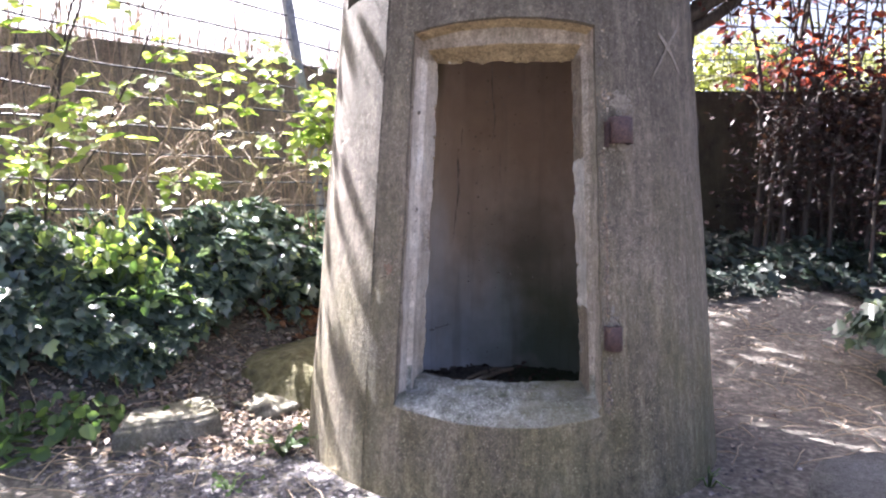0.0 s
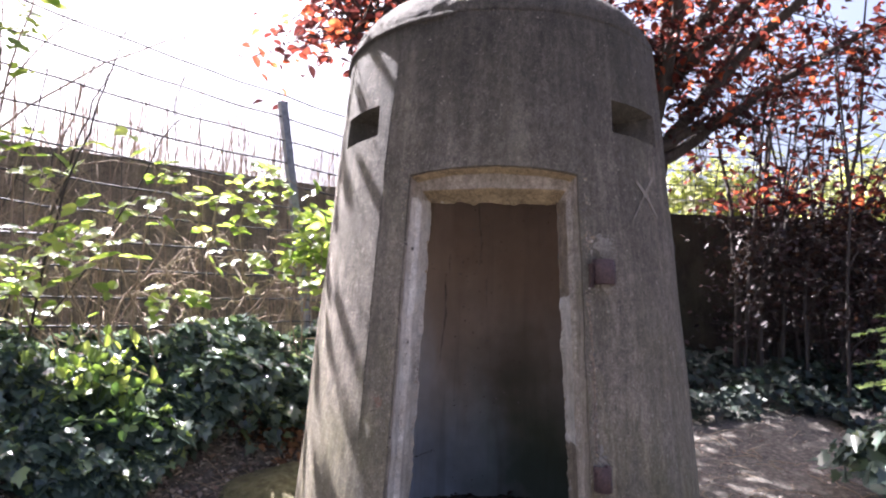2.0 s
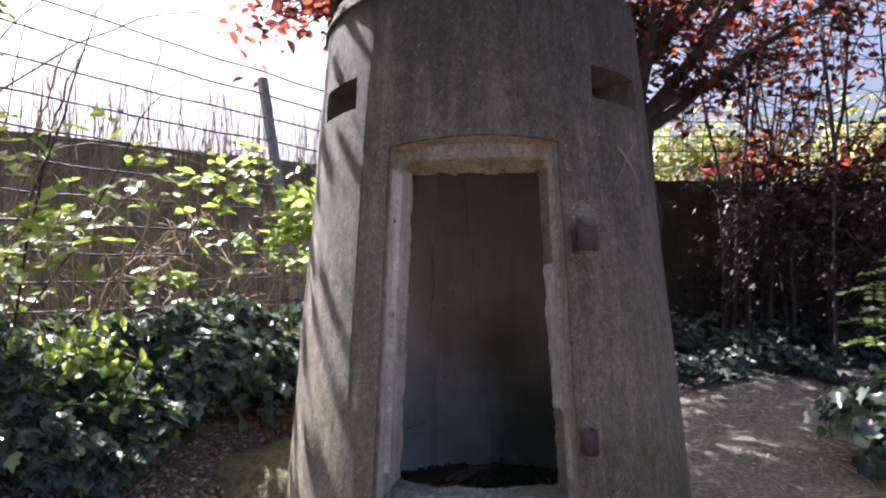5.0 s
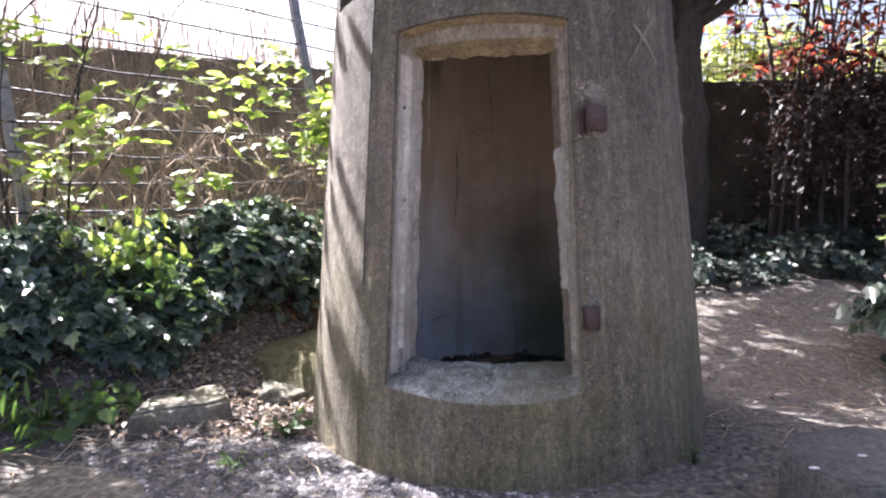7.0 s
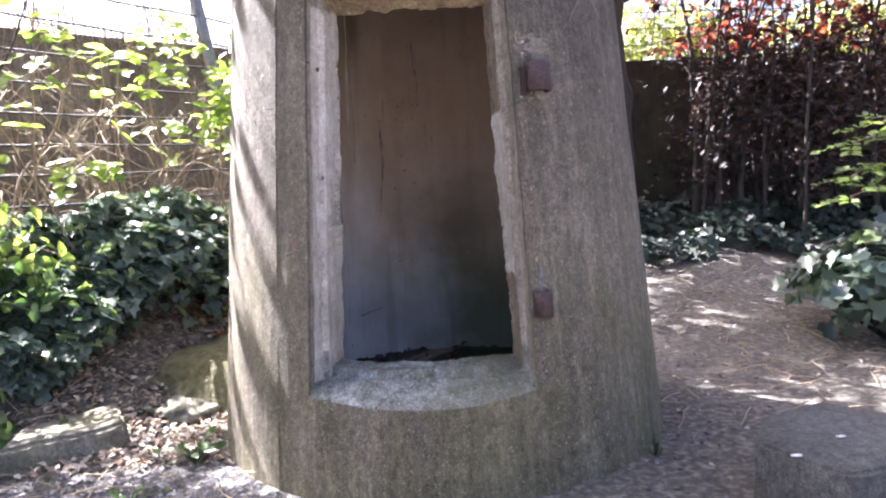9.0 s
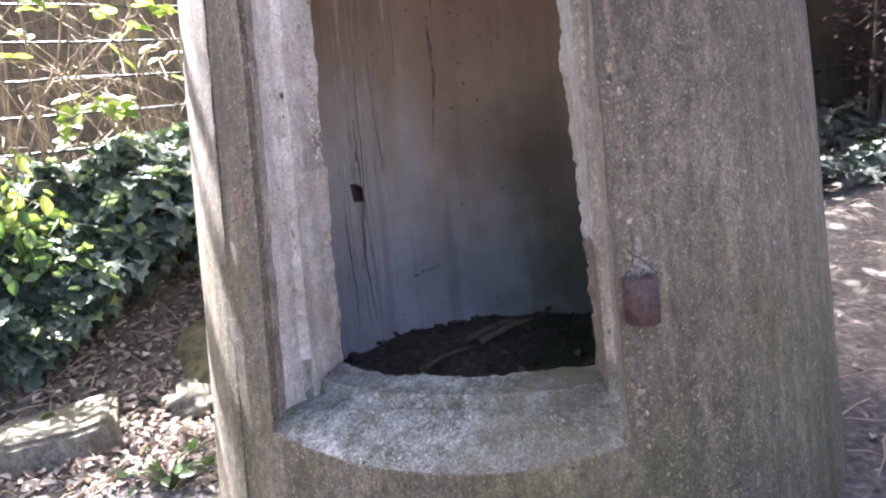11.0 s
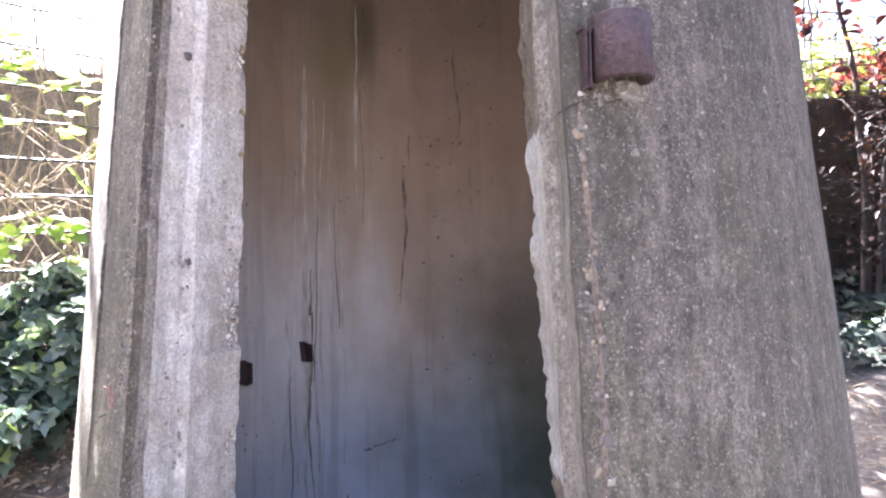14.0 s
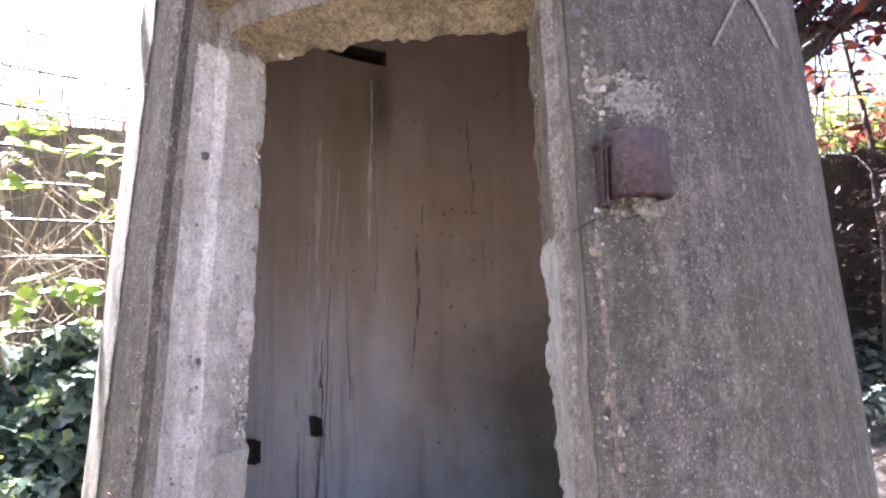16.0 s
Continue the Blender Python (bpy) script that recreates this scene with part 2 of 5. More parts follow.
DEBRIS = debris_material()
BARK = simple("dark_bark", [(0.3, (0.024, 0.019, 0.017)), (0.7, (0.07, 0.058, 0.05))], 14, 0.9, 0, 0.8, 0.01, (3, 3, 0.6))
CANE = simple("dry_cane", [(0.3, (0.16, 0.11, 0.08)), (0.7, (0.36, 0.28, 0.21))], 20, 0.8, 0, 0.3, 0.002, (2, 2, 0.4))
DRY = simple("dry_stem", [(0.3, (0.2, 0.15, 0.1)), (0.7, (0.42, 0.34, 0.24))], 20, 0.85, 0, 0.2, 0.002)
IVY = leaf_material("ivy_leaf", [(0.0, (0.042, 0.064, 0.055)), (0.5, (0.09, 0.125, 0.105)), (0.92, (0.145, 0.195, 0.155)), (1.0, (0.26, 0.33, 0.12))], 0.26, 0.22)
# copy of the ivy leaf, darkened in colour to stand for shade
SHADE_IVY = leaf_material("shaded_ivy_leaf", [(0.0, (0.008, 0.016, 0.011)), (0.6, (0.015, 0.028, 0.019)), (1.0, (0.034, 0.056, 0.034))], 0.55, 0.1)
BRAMBLE = leaf_material("bramble_leaf", [(0.0, (0.09, 0.14, 0.04)), (0.55, (0.22, 0.29, 0.085)), (1.0, (0.42, 0.46, 0.17))], 0.45, 0.55)
HERB = leaf_material("herb_leaf", [(0.0, (0.045, 0.085, 0.03)), (0.7, (0.09, 0.15, 0.055)), (1.0, (0.17, 0.24, 0.1))], 0.45, 0.4)
PLUM = leaf_material("copper_leaf", [(0.0, (0.018, 0.009, 0.012)), (0.5, (0.05, 0.016, 0.017)), (0.8, (0.13, 0.034, 0.024)), (1.0, (0.27, 0.09, 0.04))], 0.4, 0.5, (2.6, 1.9, 1.4))
HEDGE = leaf_material("far_hedge_leaf", [(0.0, (0.15, 0.17, 0.07)), (0.7, (0.3, 0.31, 0.14)), (1.0, (0.45, 0.43, 0.25))], 0.5, 0.5)
LITTER = leaf_material("dead_leaf", [(0.0, (0.12, 0.09, 0.072)), (0.5, (0.28, 0.23, 0.2)), (1.0, (0.55, 0.5, 0.43))], 0.8, 0.2, (1.2, 1.0, 0.8))


# ---- mesh helpers ----
def thing(name, label, category, at=(0, 0, 0), group="", kind=""):
    return tagged(place(new(name), at), label, category, group, kind)


def place(ob, at):
    ob.location = at
    return ob


def part(name, bm, mat, parent=None, label="", smooth=True, kind=""):
    me = bpy.data.meshes.new(name)
    bm.to_mesh(me)
    bm.free()
    return finish(name, me, mat, parent, label, smooth, kind)


def outward(me):
    """Turns the faces of a closed mesh outwards."""
    bm = bmesh.new()
    bm.from_mesh(me)
    bmesh.ops.recalc_face_normals(bm, faces=bm.faces)
    bm.to_mesh(me)
    bm.free()
    return me


def finish(name, me, mat, parent=None, label="", smooth=True, kind=""):
    for m in mat if isinstance(mat, (list, tuple)) else [mat]:
        me.materials.append(m)
    if smooth:
        me.polygons.foreach_set("use_smooth", [True] * len(me.polygons))
    ob = new(name, me)
    ob.parent = parent
    return tagged(ob, label=label, kind=kind)


def mesh_of(name, verts, faces):
    me = bpy.data.meshes.new(name)
    me.from_pydata(verts, [], faces)
    me.update()
    return me


def lathe(profile, steps, cx=0.0, cy=0.0, closed=True, wob=None):
    """Turns a profile of (radius, height) round the z axis."""
    n = len(profile)
    verts, faces = [], []
    for j in range(steps):
        a = 2 * math.pi * j / steps
        for i, (r, z) in enumerate(profile):
            rr = r + (wob(a, z, i) if wob else 0)
            verts.append((cx + rr * math.sin(a), cy - rr * math.cos(a), z))
    for j in range(steps):
        k = (j + 1) % steps
        for i in range(n if closed else n - 1):
            l = (i + 1) % n
            faces.append((j * n + i, k * n + i, k * n + l, j * n + l))
    return verts, faces


def tube(points, radii, sides=7):
    """A tapered tube through points: vertices and faces."""
    pts = [Vector(p) for p in points]
    verts, faces = [], []
    side = None
    for i, p in enumerate(pts):
        d = (pts[min(i + 1, len(pts) - 1)] - pts[max(i - 1, 0)]).normalized()
        if side is None:
            side = d.orthogonal().normalized()
        side = (side - d * side.dot(d)).normalized()
        up = d.cross(side)
        r = radii[i] if isinstance(radii, (list, tuple)) else radii
        for k in range(sides):
            a = 2 * math.pi * k / sides
            verts.append(p + (side * math.cos(a) + up * math.sin(a)) * r)
    for i in range(len(pts) - 1):
        for k in range(sides):
            l = (k + 1) % sides
            faces.append((i * sides + k, i * sides + l, (i + 1) * sides + l, (i + 1) * sides + k))
    faces.append(tuple(range(sides))[::-1])
    faces.append(tuple((len(pts) - 1) * sides + k for k in range(sides)))
    return verts, faces


def join(*pieces):
    verts, faces = [], []
    for v, f in pieces:
        o = len(verts)
        verts.extend(v)
        faces.extend(tuple(i + o for i in q) for q in f)
    return verts, faces


def bent(a, b, n, sag, rnd, jitter):
    """Points of an uneven, bowed line from a to b."""
    a, b = Vector(a), Vector(b)
    out = []
    for i in range(n + 1):
        u = i / n
        p = a.lerp(b, u) + Vector((0, 0, sag * 4 * u * (1 - u)))
        if 0 < i < n:
            p += Vector((rnd.uniform(-1, 1), rnd.uniform(-1, 1), rnd.uniform(-1, 1))) * jitter
        out.append(p)
    return out


OVATE = [(0, 0, 0), (0.22, 0.2, 0.05), (0.3, 0.45, 0.07), (0.2, 0.75, 0.05), (0, 1, 0), (-0.2, 0.75, 0.05), (-0.3, 0.45, 0.07), (-0.22, 0.2, 0.05)]
BROAD = [(0, 0, 0), (0.3, 0.1, 0.04), (0.42, 0.4, 0.06), (0.3, 0.72, 0.05), (0, 1, 0), (-0.3, 0.72, 0.05), (-0.42, 0.4, 0.06), (-0.3, 0.1, 0.04)]
LANCE = [(0, 0, 0), (0.06, 0.2, 0.03), (0.1, 0.5, 0.04), (0.07, 0.8, 0.02), (0, 1, -0.06), (-0.07, 0.8, 0.02), (-0.1, 0.5, 0.04), (-0.06, 0.2, 0.03)]
LOBED = [(0, 0, 0), (0.28, -0.16, 0.03), (0.52, 0.12, 0.05), (0.3, 0.36, 0.03), (0.34, 0.62, 0.04), (0.14, 0.66, 0.01), (0, 1, -0.03),
         (-0.14, 0.66, 0.01), (-0.34, 0.62, 0.04), (-0.3, 0.36, 0.03), (-0.52, 0.12, 0.05), (-0.28, -0.16, 0.03)]


def leaves(name, places, normals, sizes, shape, rs, spin=None, curl=1.0):
    """One mesh of many leaves. places, normals: arrays n x 3; sizes: n. Each is folded along its midrib."""
    n, tpl = len(places), np.array(shape, dtype=float)
    tpl[:, 2] *= curl * 2
    nrm = normals / np.linalg.norm(normals, axis=1, keepdims=True)
    ref = rs.normal(size=(n, 3)) if spin is None else spin + rs.normal(size=(n, 3)) * 0.35
    y = ref - nrm * (ref * nrm).sum(1, keepdims=True)
    y /= np.linalg.norm(y, axis=1, keepdims=True) + 1e-9
    x = np.cross(y, nrm)
    k = len(tpl)
    co = places[:, None, :] + sizes[:, None, None] * (tpl[None, :, 0, None] * x[:, None] + (tpl[None, :, 1, None]) * y[:, None] + tpl[None, :, 2, None] * nrm[:, None])
    co = co.reshape(-1, 3)
    half = k // 2
    right = list(range(0, half + 1))
    left = [0] + list(range(half, k))
    me = bpy.data.meshes.new(name)
    me.vertices.add(len(co))
    me.vertices.foreach_set("co", co.ravel())
    per = np.array(right + left)
    loops = (np.arange(n)[:, None] * k + per[None]).ravel()
    me.loops.add(len(loops))
    me.loops.foreach_set("vertex_index", loops)
    me.polygons.add(2 * n)
    counts = np.tile([len(right), len(left)], n)
    starts = np.concatenate([[0], np.cumsum(counts)[:-1]])
    me.polygons.foreach_set("loop_start", starts)
    me.update(calc_edges=True)
    return me


def smooth01(x):
    x = max(0.0, min(1.0, x))
    return x * x * (3 - 2 * x)


# ---- ground ----
AX, AY = 0.294, 2.772           # the bunker's axis
FENCE_A, FENCE_B = Vector((-0.97, 4.33)), Vector((-2.29, 2.98))
FDIR = (FENCE_B - FENCE_A).normalized()
FNRM = Vector((FDIR.y, -FDIR.x))
if FNRM.dot(Vector((AX, AY)) - FENCE_A) < 0:
    FNRM = -FNRM


def fence_side(x, y):
    return (Vector((x, y)) - FENCE_A).dot(FNRM)


def height(x, y):
    d = fence_side(x, y)
    bank = 0.1 * smooth01((1.2 - d) / 0.5) + 0.62 * smooth01((0.95 - d) / 0.95)
    bank *= smooth01((1.0 - x) / 1.5)
    rise = 0.17 * max(0.0, min(y, 7.5) - 3.2) * smooth01((x - 0.6) / 1.0)
    calm = smooth01((math.hypot(x - AX, y - AY) - 0.85) / 0.4)
    rough = noise.noise((x * 1.6, y * 1.6, 0)) * 0.03 + noise.noise((x * 7, y * 7, 3)) * 0.014 + noise.noise((x * 17, y * 17, 5)) * 0.006
    return (max(bank, rise) + rough) * calm


def axis_steps(lo, hi, fine_lo, fine_hi, step):
    out = list(np.arange(fine_lo, fine_hi + 1e-6, step))
    g = step
    while out[-1] < hi:
        g *= 1.35
        out.append(out[-1] + g)
    g = step
    while out[0] > lo:
        g *= 1.35
        out.insert(0, out[0] - g)
    return out


gx, gy = axis_steps(-600, 600, -4.5, 5.0, 0.05), axis_steps(-600, 900, 0.2, 7.5, 0.05)
verts = [(x, y, height(x, y) if abs(x) < 30 and abs(y) < 40 else height(max(-30, min(30, x)), max(-40, min(40, y)))) for y in gy for x in gx]
nx = len(gx)
faces = [(j * nx + i, j * nx + i + 1, (j + 1) * nx + i + 1, (j + 1) * nx + i) for j in range(len(gy) - 1) for i in range(nx - 1)]
tagged(finish("ground", mesh_of("ground", verts, faces), SOIL), "dry trodden soil with gravel and leaf litter", "ground", kind="structure")

# ---- boundary walls ----
def wall_run(name, a, b, top, thick, label, mat):
    a, b = Vector(a), Vector(b)
    d = (b - a).normalized()
    n = Vector((-d.y, d.x))
    bm = bmesh.new()
    steps = max(2, int((b - a).length / 0.12))
    rows = 18
    grid = []
    for i in range(steps + 1):
        p = a.lerp(b, i / steps)
        col = []
        for j in range(rows + 1):
            z = -0.3 + (top + 0.3) * j / rows
            w = noise.noise((p.x * 3, p.y * 3, z * 3)) * 0.006
            if j == rows:
                z += noise.noise((p.x * 5, p.y * 5, 1)) * 0.01
            col.append((bm.verts.new((p.x - n.x * w, p.y - n.y * w, z)), bm.verts.new((p.x + n.x * thick, p.y + n.y * thick, z))))
        grid.append(col)
    for i in range(steps):
        for j in range(rows):
            q = grid[i], grid[i + 1]
            bm.faces.new((q[0][j][0], q[1][j][0], q[1][j + 1][0], q[0][j + 1][0]))
            bm.faces.new((q[1][j][1], q[0][j][1], q[0][j + 1][1], q[1][j + 1][1]))
        bm.faces.new((grid[i][rows][0], grid[i + 1][rows][0], grid[i + 1][rows][1], grid[i][rows][1]))
    for c in (grid[0], grid[-1]):
        for j in range(rows):
            bm.faces.new((c[j][0], c[j + 1][0], c[j + 1][1], c[j][1]))
    bmesh.ops.recalc_face_normals(bm, faces=bm.faces)
    return tagged(part(name, bm, mat, smooth=False), label, "wall", kind="structure")


wall_run("wall_north", (0.62, 6.95), (9.0, 6.95), 2.33, 0.2, "concrete boundary wall, its deep shade put into the colour", DARK_WALL)
wall_run("wall_west", (-5.0, 3.68), (0.62, 6.95), 2.33, 0.2, "brown weathered concrete boundary wall behind the fence", WALL)

# ---- bunker ----
DOOR = radians(-8.4)
DN = Vector((math.sin(DOOR), -math.cos(DOOR), 0))
DS = Vector((math.cos(DOOR), math.sin(DOOR), 0))


def r_out(z):
    return 0.8846 - 0.0835 * z


def r_in(z):
    return 0.63 - 0.02 * z


bunker = thing("bunker", "weathered grey concrete one-man air-raid bunker with an open doorway", "bunker", (AX, AY, 0))


def wobble(a, z, i):
    return noise.noise((math.sin(a) * 3, math.cos(a) * 3, z * 3)) * 0.004


outer = [(r_out(z), z) for z in np.linspace(-0.15, 2.19, 60)]
inner = [(r_in(z), z) for z in np.linspace(2.19, -0.15, 50)]
v, f = lathe(outer + inner, 200, wob=wobble)
shell = new("shell", mesh_of("shell", v, [q[::-1] for q in f]))


def loft_cutter(rings):
    """A closed cutter from rings of equal length."""
    n = len(rings[0])
    verts = [p for r in rings for p in r]
    faces = [(k * n + i, k * n + (i + 1) % n, (k + 1) * n + (i + 1) % n, (k + 1) * n + i) for k in range(len(rings) - 1) for i in range(n)]
    faces += [tuple(range(n))[::-1], tuple((len(rings) - 1) * n + i for i in range(n))]
    me = mesh_of("cutter", verts, faces)
    bm = bmesh.new()
    bm.from_mesh(me)
    bmesh.ops.recalc_face_normals(bm, faces=bm.faces)
    bm.to_mesh(me)
    bm.free()
    return new("cutter", me)


def doorway_cutter():
    """One cutter for the doorway: splayed jambs, a shallow rebate, a sloping sill, and a broken inner edge."""
    outline = []
    n = 60
    for i in range(n):
        outline.append(("sill", -1 + 2 * i / n, 0.0))
    for i in range(2 * n):
        outline.append(("side", 1.0, i / (2 * n)))
    for i in range(n):
        outline.append(("head", 1 - 2 * i / n, 1.0))
    for i in range(2 * n):
        outline.append(("side", -1.0, 1 - i / (2 * n)))
    rings = []

    def head_height(u, sx):
        """The lintel's underside: a splay, an upright step, and a flat arch in front of it."""
        uu = max(0.0, u)
        if u < 0.53:
            return 1.497 + 0.066 * uu
        return 1.583 + 0.03 * (uu - 0.53) - 0.02 * sx * sx

    for u in (-1.2, -0.35, -0.2, -0.1, 0.0, 0.08, 0.16, 0.25, 0.36, 0.39, 0.42, 0.47, 0.515, 0.545, 0.6, 0.66, 0.72, 0.8, 0.9, 1.0, 1.15, 1.35, 1.9):
        ring = []
        for where, sx, up in outline:
            zi, zo = 0.362 + 1.143 * up, 0.33 + 1.262 * up
            si, so = 0.292 - 0.054 * up, 0.345 - 0.044 * up
            uu = max(0.0, u)
            step = 0.017 if u > 0.53 else 0.0
            s = sx * (si + (so - 0.017 - si) * uu + step)
            ni = math.sqrt(r_in(zi) ** 2 - (sx * si) ** 2)
            no = math.sqrt(max(0.1, r_out(zo) ** 2 - (sx * so) ** 2))
            if where == "side":
                no = r_out(zo) * math.cos(radians(23.6))
            d = ni + (no - ni) * u
            z = 0.362 - 0.032 * uu + (head_height(u, 1.0) - 0.362 + 0.032 * uu) * up
            if where == "head":
                z = head_height(u, sx)
            if where == "sill":
                z = zi - 0.006 * uu - 0.022 * smooth01((u - 0.365 - 0.02 * noise.noise((sx * 4, 0, 8))) / 0.05) - 0.42 * max(0.0, d - 0.735)
            w = (0.007 if where == "sill" else 0.015 if where == "head" else 0.014) * smooth01((0.2 - u) / 0.2)
            k = (0.5 + noise.noise((s * 20, z * 20, 4)) + 0.7 * noise.noise((s * 55, z * 55, 9)) + 0.4 * noise.noise((s * 120, z * 120, 2))) * w
            if where == "side" and sx < 0 and u < 0.5 and 0.822 < z < 1.06:
                # a piece has broken off above the cold joint
                k -= 0.013 * smooth01((1.06 - z) / 0.2) * (0.5 - max(0.0, u)) * 2
            g = Vector((s, 0, (z - 0.93) * 0.5)).normalized()
            m = ((0.007 if where == "sill" else 0.004) * noise.noise((s * 9, z * 9, u * 3)) + 0.002 * noise.noise((s * 30, z * 30, u * 9))) if u < 1.2 else 0
            p = DN * d + DS * (s - g.x * (k + m)) + Vector((0, 0, z - g.z * k - m))
            ring.append(tuple(p))
        rings.append(ring)
    return loft_cutter(rings)


opening = doorway_cutter()


def slot_cutter(t0, t1, z0, z1, blind=False):
    a, b = radians(t0), radians(t1)
    m = (a + b) / 2
    rings = []
    for r, k, hz in ((0.5, 1.1, 1.1), (0.59, 1.0, 1.0), (0.66, 0.8, 0.7)) if blind else ((0.5, 0.35, 0.55), (0.62, 0.5, 0.6), (0.73, 1.0, 1.0), (0.9, 1.3, 1.15)):
        ring = []
        for da, z in ((a, z0), (b, z0), (b, z1), (a, z1)):
            aa = m + (da - m) * k
            zz = (z0 + z1) / 2 + (z - (z0 + z1) / 2) * hz
            ring.append((r * math.sin(aa), -r * math.cos(aa), zz))
        rings.append(ring)
    return loft_cutter(rings)


cutters = [opening, slot_cutter(-66, -46, 1.755, 1.88), slot_cutter(28, 51, 1.76, 1.885), slot_cutter(-149, -127, 1.892, 1.945, True)]
for c in cutters:
    md = shell.modifiers.new("cut", "BOOLEAN")
    md.operation, md.solver, md.object = "DIFFERENCE", "MANIFOLD", c
cut = bpy.data.meshes.new_from_object(shell.evaluated_get(bpy.context.evaluated_depsgraph_get()))
for ob in (shell, *cutters):
    bpy.data.objects.remove(ob)
bm = bmesh.new()
bm.from_mesh(cut)
bmesh.ops.recalc_face_normals(bm, faces=bm.faces)
bm.to_mesh(cut)
bm.free()
cut.materials.clear()
kinds = []
for p in cut.polygons:
    c, n = p.center, p.normal
    rad = math.hypot(c.x, c.y)
    side, deep = abs(c.dot(DS)), c.dot(DN)
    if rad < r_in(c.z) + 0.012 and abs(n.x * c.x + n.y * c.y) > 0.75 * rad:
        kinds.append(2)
    elif rad > r_out(c.z) - 0.012 or not 0.25 < c.z < 1.72:
        kinds.append(0)
    elif c.z < 0.6 and (n.z > 0.5 or (c.z < 0.42 and abs(n.dot(DS)) < 0.6)):
        kinds.append(3)
    else:
        lo = math.sqrt(max(0.05, r_in(c.z) ** 2 - side ** 2))
        hi = math.sqrt(max(0.06, r_out(c.z) ** 2 - side ** 2))
        right_side = c.dot(DS) > 0
        lift = (c.z - 0.362) / 1.143
        lo = math.sqrt(r_in(c.z) ** 2 - (0.292 - 0.054 * lift) ** 2)
        hi = r_out(0.33 + 1.262 * lift) * math.cos(radians(23.6))
        outer_part = deep > lo + (0.53 if right_side else 0.81) * (hi - lo)
        if n.z < -0.5:
            kinds.append(4)
        elif outer_part or (right_side and n.dot(DN) > 0.8) or c.z > 1.5:
            kinds.append(5)
        elif right_side and (c.z > 1.15 or c.z < 0.64):
            kinds.append(6)
        else:
            kinds.append(1)
cut.polygons.foreach_set("material_index", kinds)
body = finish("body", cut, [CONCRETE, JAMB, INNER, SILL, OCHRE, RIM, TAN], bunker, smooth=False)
dome_profile = [(max(0.0, 0.702 * math.cos(a)) ** 1.0, 2.19 + 0.33 * math.sin(a)) for a in np.linspace(0, math.pi / 2, 40)]
dome_profile = dome_profile[:-1] + [(0.002, 2.52), (0.002, 2.4)] + [(0.585 * math.cos(a), 2.19 + 0.2 * math.sin(a)) for a in np.linspace(math.pi / 2 - 0.05, 0, 12)]
v, f = lathe(dome_profile, 300, wob=lambda a, z, i: wobble(a, z, i) + (0.005 * noise.noise((math.sin(a) * 26, math.cos(a) * 26, z * 30)) + 0.002 * noise.noise((math.sin(a) * 60, math.cos(a) * 60, z * 60)) if i < 39 else 0))
finish("dome", outward(mesh_of("dome", v, f)), CONCRETE, bunker)
v, f = lathe([(0.002, 0.06)] + [(r, 0.06 + 0.12 * r * r) for r in np.linspace(0.05, 0.66, 12)] + [(0.66, -0.1), (0.002, -0.1)], 60,
             wob=lambda a, z, i: 0)
v = [(x, y, z + 0.03 * noise.noise((x * 7, y * 7, 2)) if z > 0 else z) for x, y, z in v]
finish("earth_floor", outward(mesh_of("earth_floor", v, f)), DEBRIS, bunker)


# ---- iron hinge eyes and door details ----
def on_cone(theta, z, out=0.0):
    a, r = radians(theta), r_out(z) + out
    return Vector((r * math.sin(a), -r * math.cos(a), z))


def hinge(name, theta, z0, z1, mat, label, rad=0.042, strap=True):
    """A rusted pipe eye on a welded strap that runs into the wall."""
    c0, c1 = on_cone(theta, z0, 0.012), on_cone(theta, z1, 0.012)
    sides = 26
    verts, faces = [], []
    rim = [(rad - 0.003, 0.0), (rad, 0.03), (rad, 0.97), (rad - 0.003, 1.0), (rad - 0.009, 1.0), (rad - 0.012, 0.95), (rad - 0.012, 0.55), (0.002, 0.5), (0.002, 0.4), (rad - 0.012, 0.35), (rad - 0.01, 0.0)]
    for k in range(sides):
        a = 2 * math.pi * k / sides
        for r, u in rim:
            p = c0.lerp(c1, u)
            w = 1 + 0.05 * noise.noise((math.cos(a) * 2, math.sin(a) * 2, u * 4))
            verts.append(p + Vector((math.cos(a), math.sin(a), 0)) * r * w)
    m = len(rim)
    for k in range(sides):
        l = (k + 1) % sides
        for i in range(m):
            j = (i + 1) % m
            faces.append((k * m + i, l * m + i, l * m + j, k * m + j))
    ob = finish(name, mesh_of(name, verts, faces), mat, bunker, label)
    if not strap:
        return ob
    a = radians(theta)
    t = Vector((math.cos(a), math.sin(a), 0))
    o = Vector((math.sin(a), -math.cos(a), 0))
    bm = bmesh.new()
    bmesh.ops.create_cube(bm, size=1)
    for vtx in bm.verts:
        c = vtx.co.copy()
        vtx.co = c0.lerp(c1, 0.5) + t * (c.x * 0.009 - 0.049) + o * (c.y * 0.05 - 0.024) + Vector((0, 0, c.z * (z1 - z0) * 0.86 - 0.014))
    bmesh.ops.bevel(bm, geom=bm.edges, offset=0.003, segments=2, affect="EDGES")
    part("strap", bm, mat, ob, smooth=False)
    return ob


hinge("hinge", 20.9, 1.190, 1.277, RUST, "rusted iron pipe hinge eye set into concrete", 0.04)
hinge("hinge", 17.6, 0.524, 0.602, RUST, "rusted iron pipe hinge eye with a hollow top", 0.029, False)


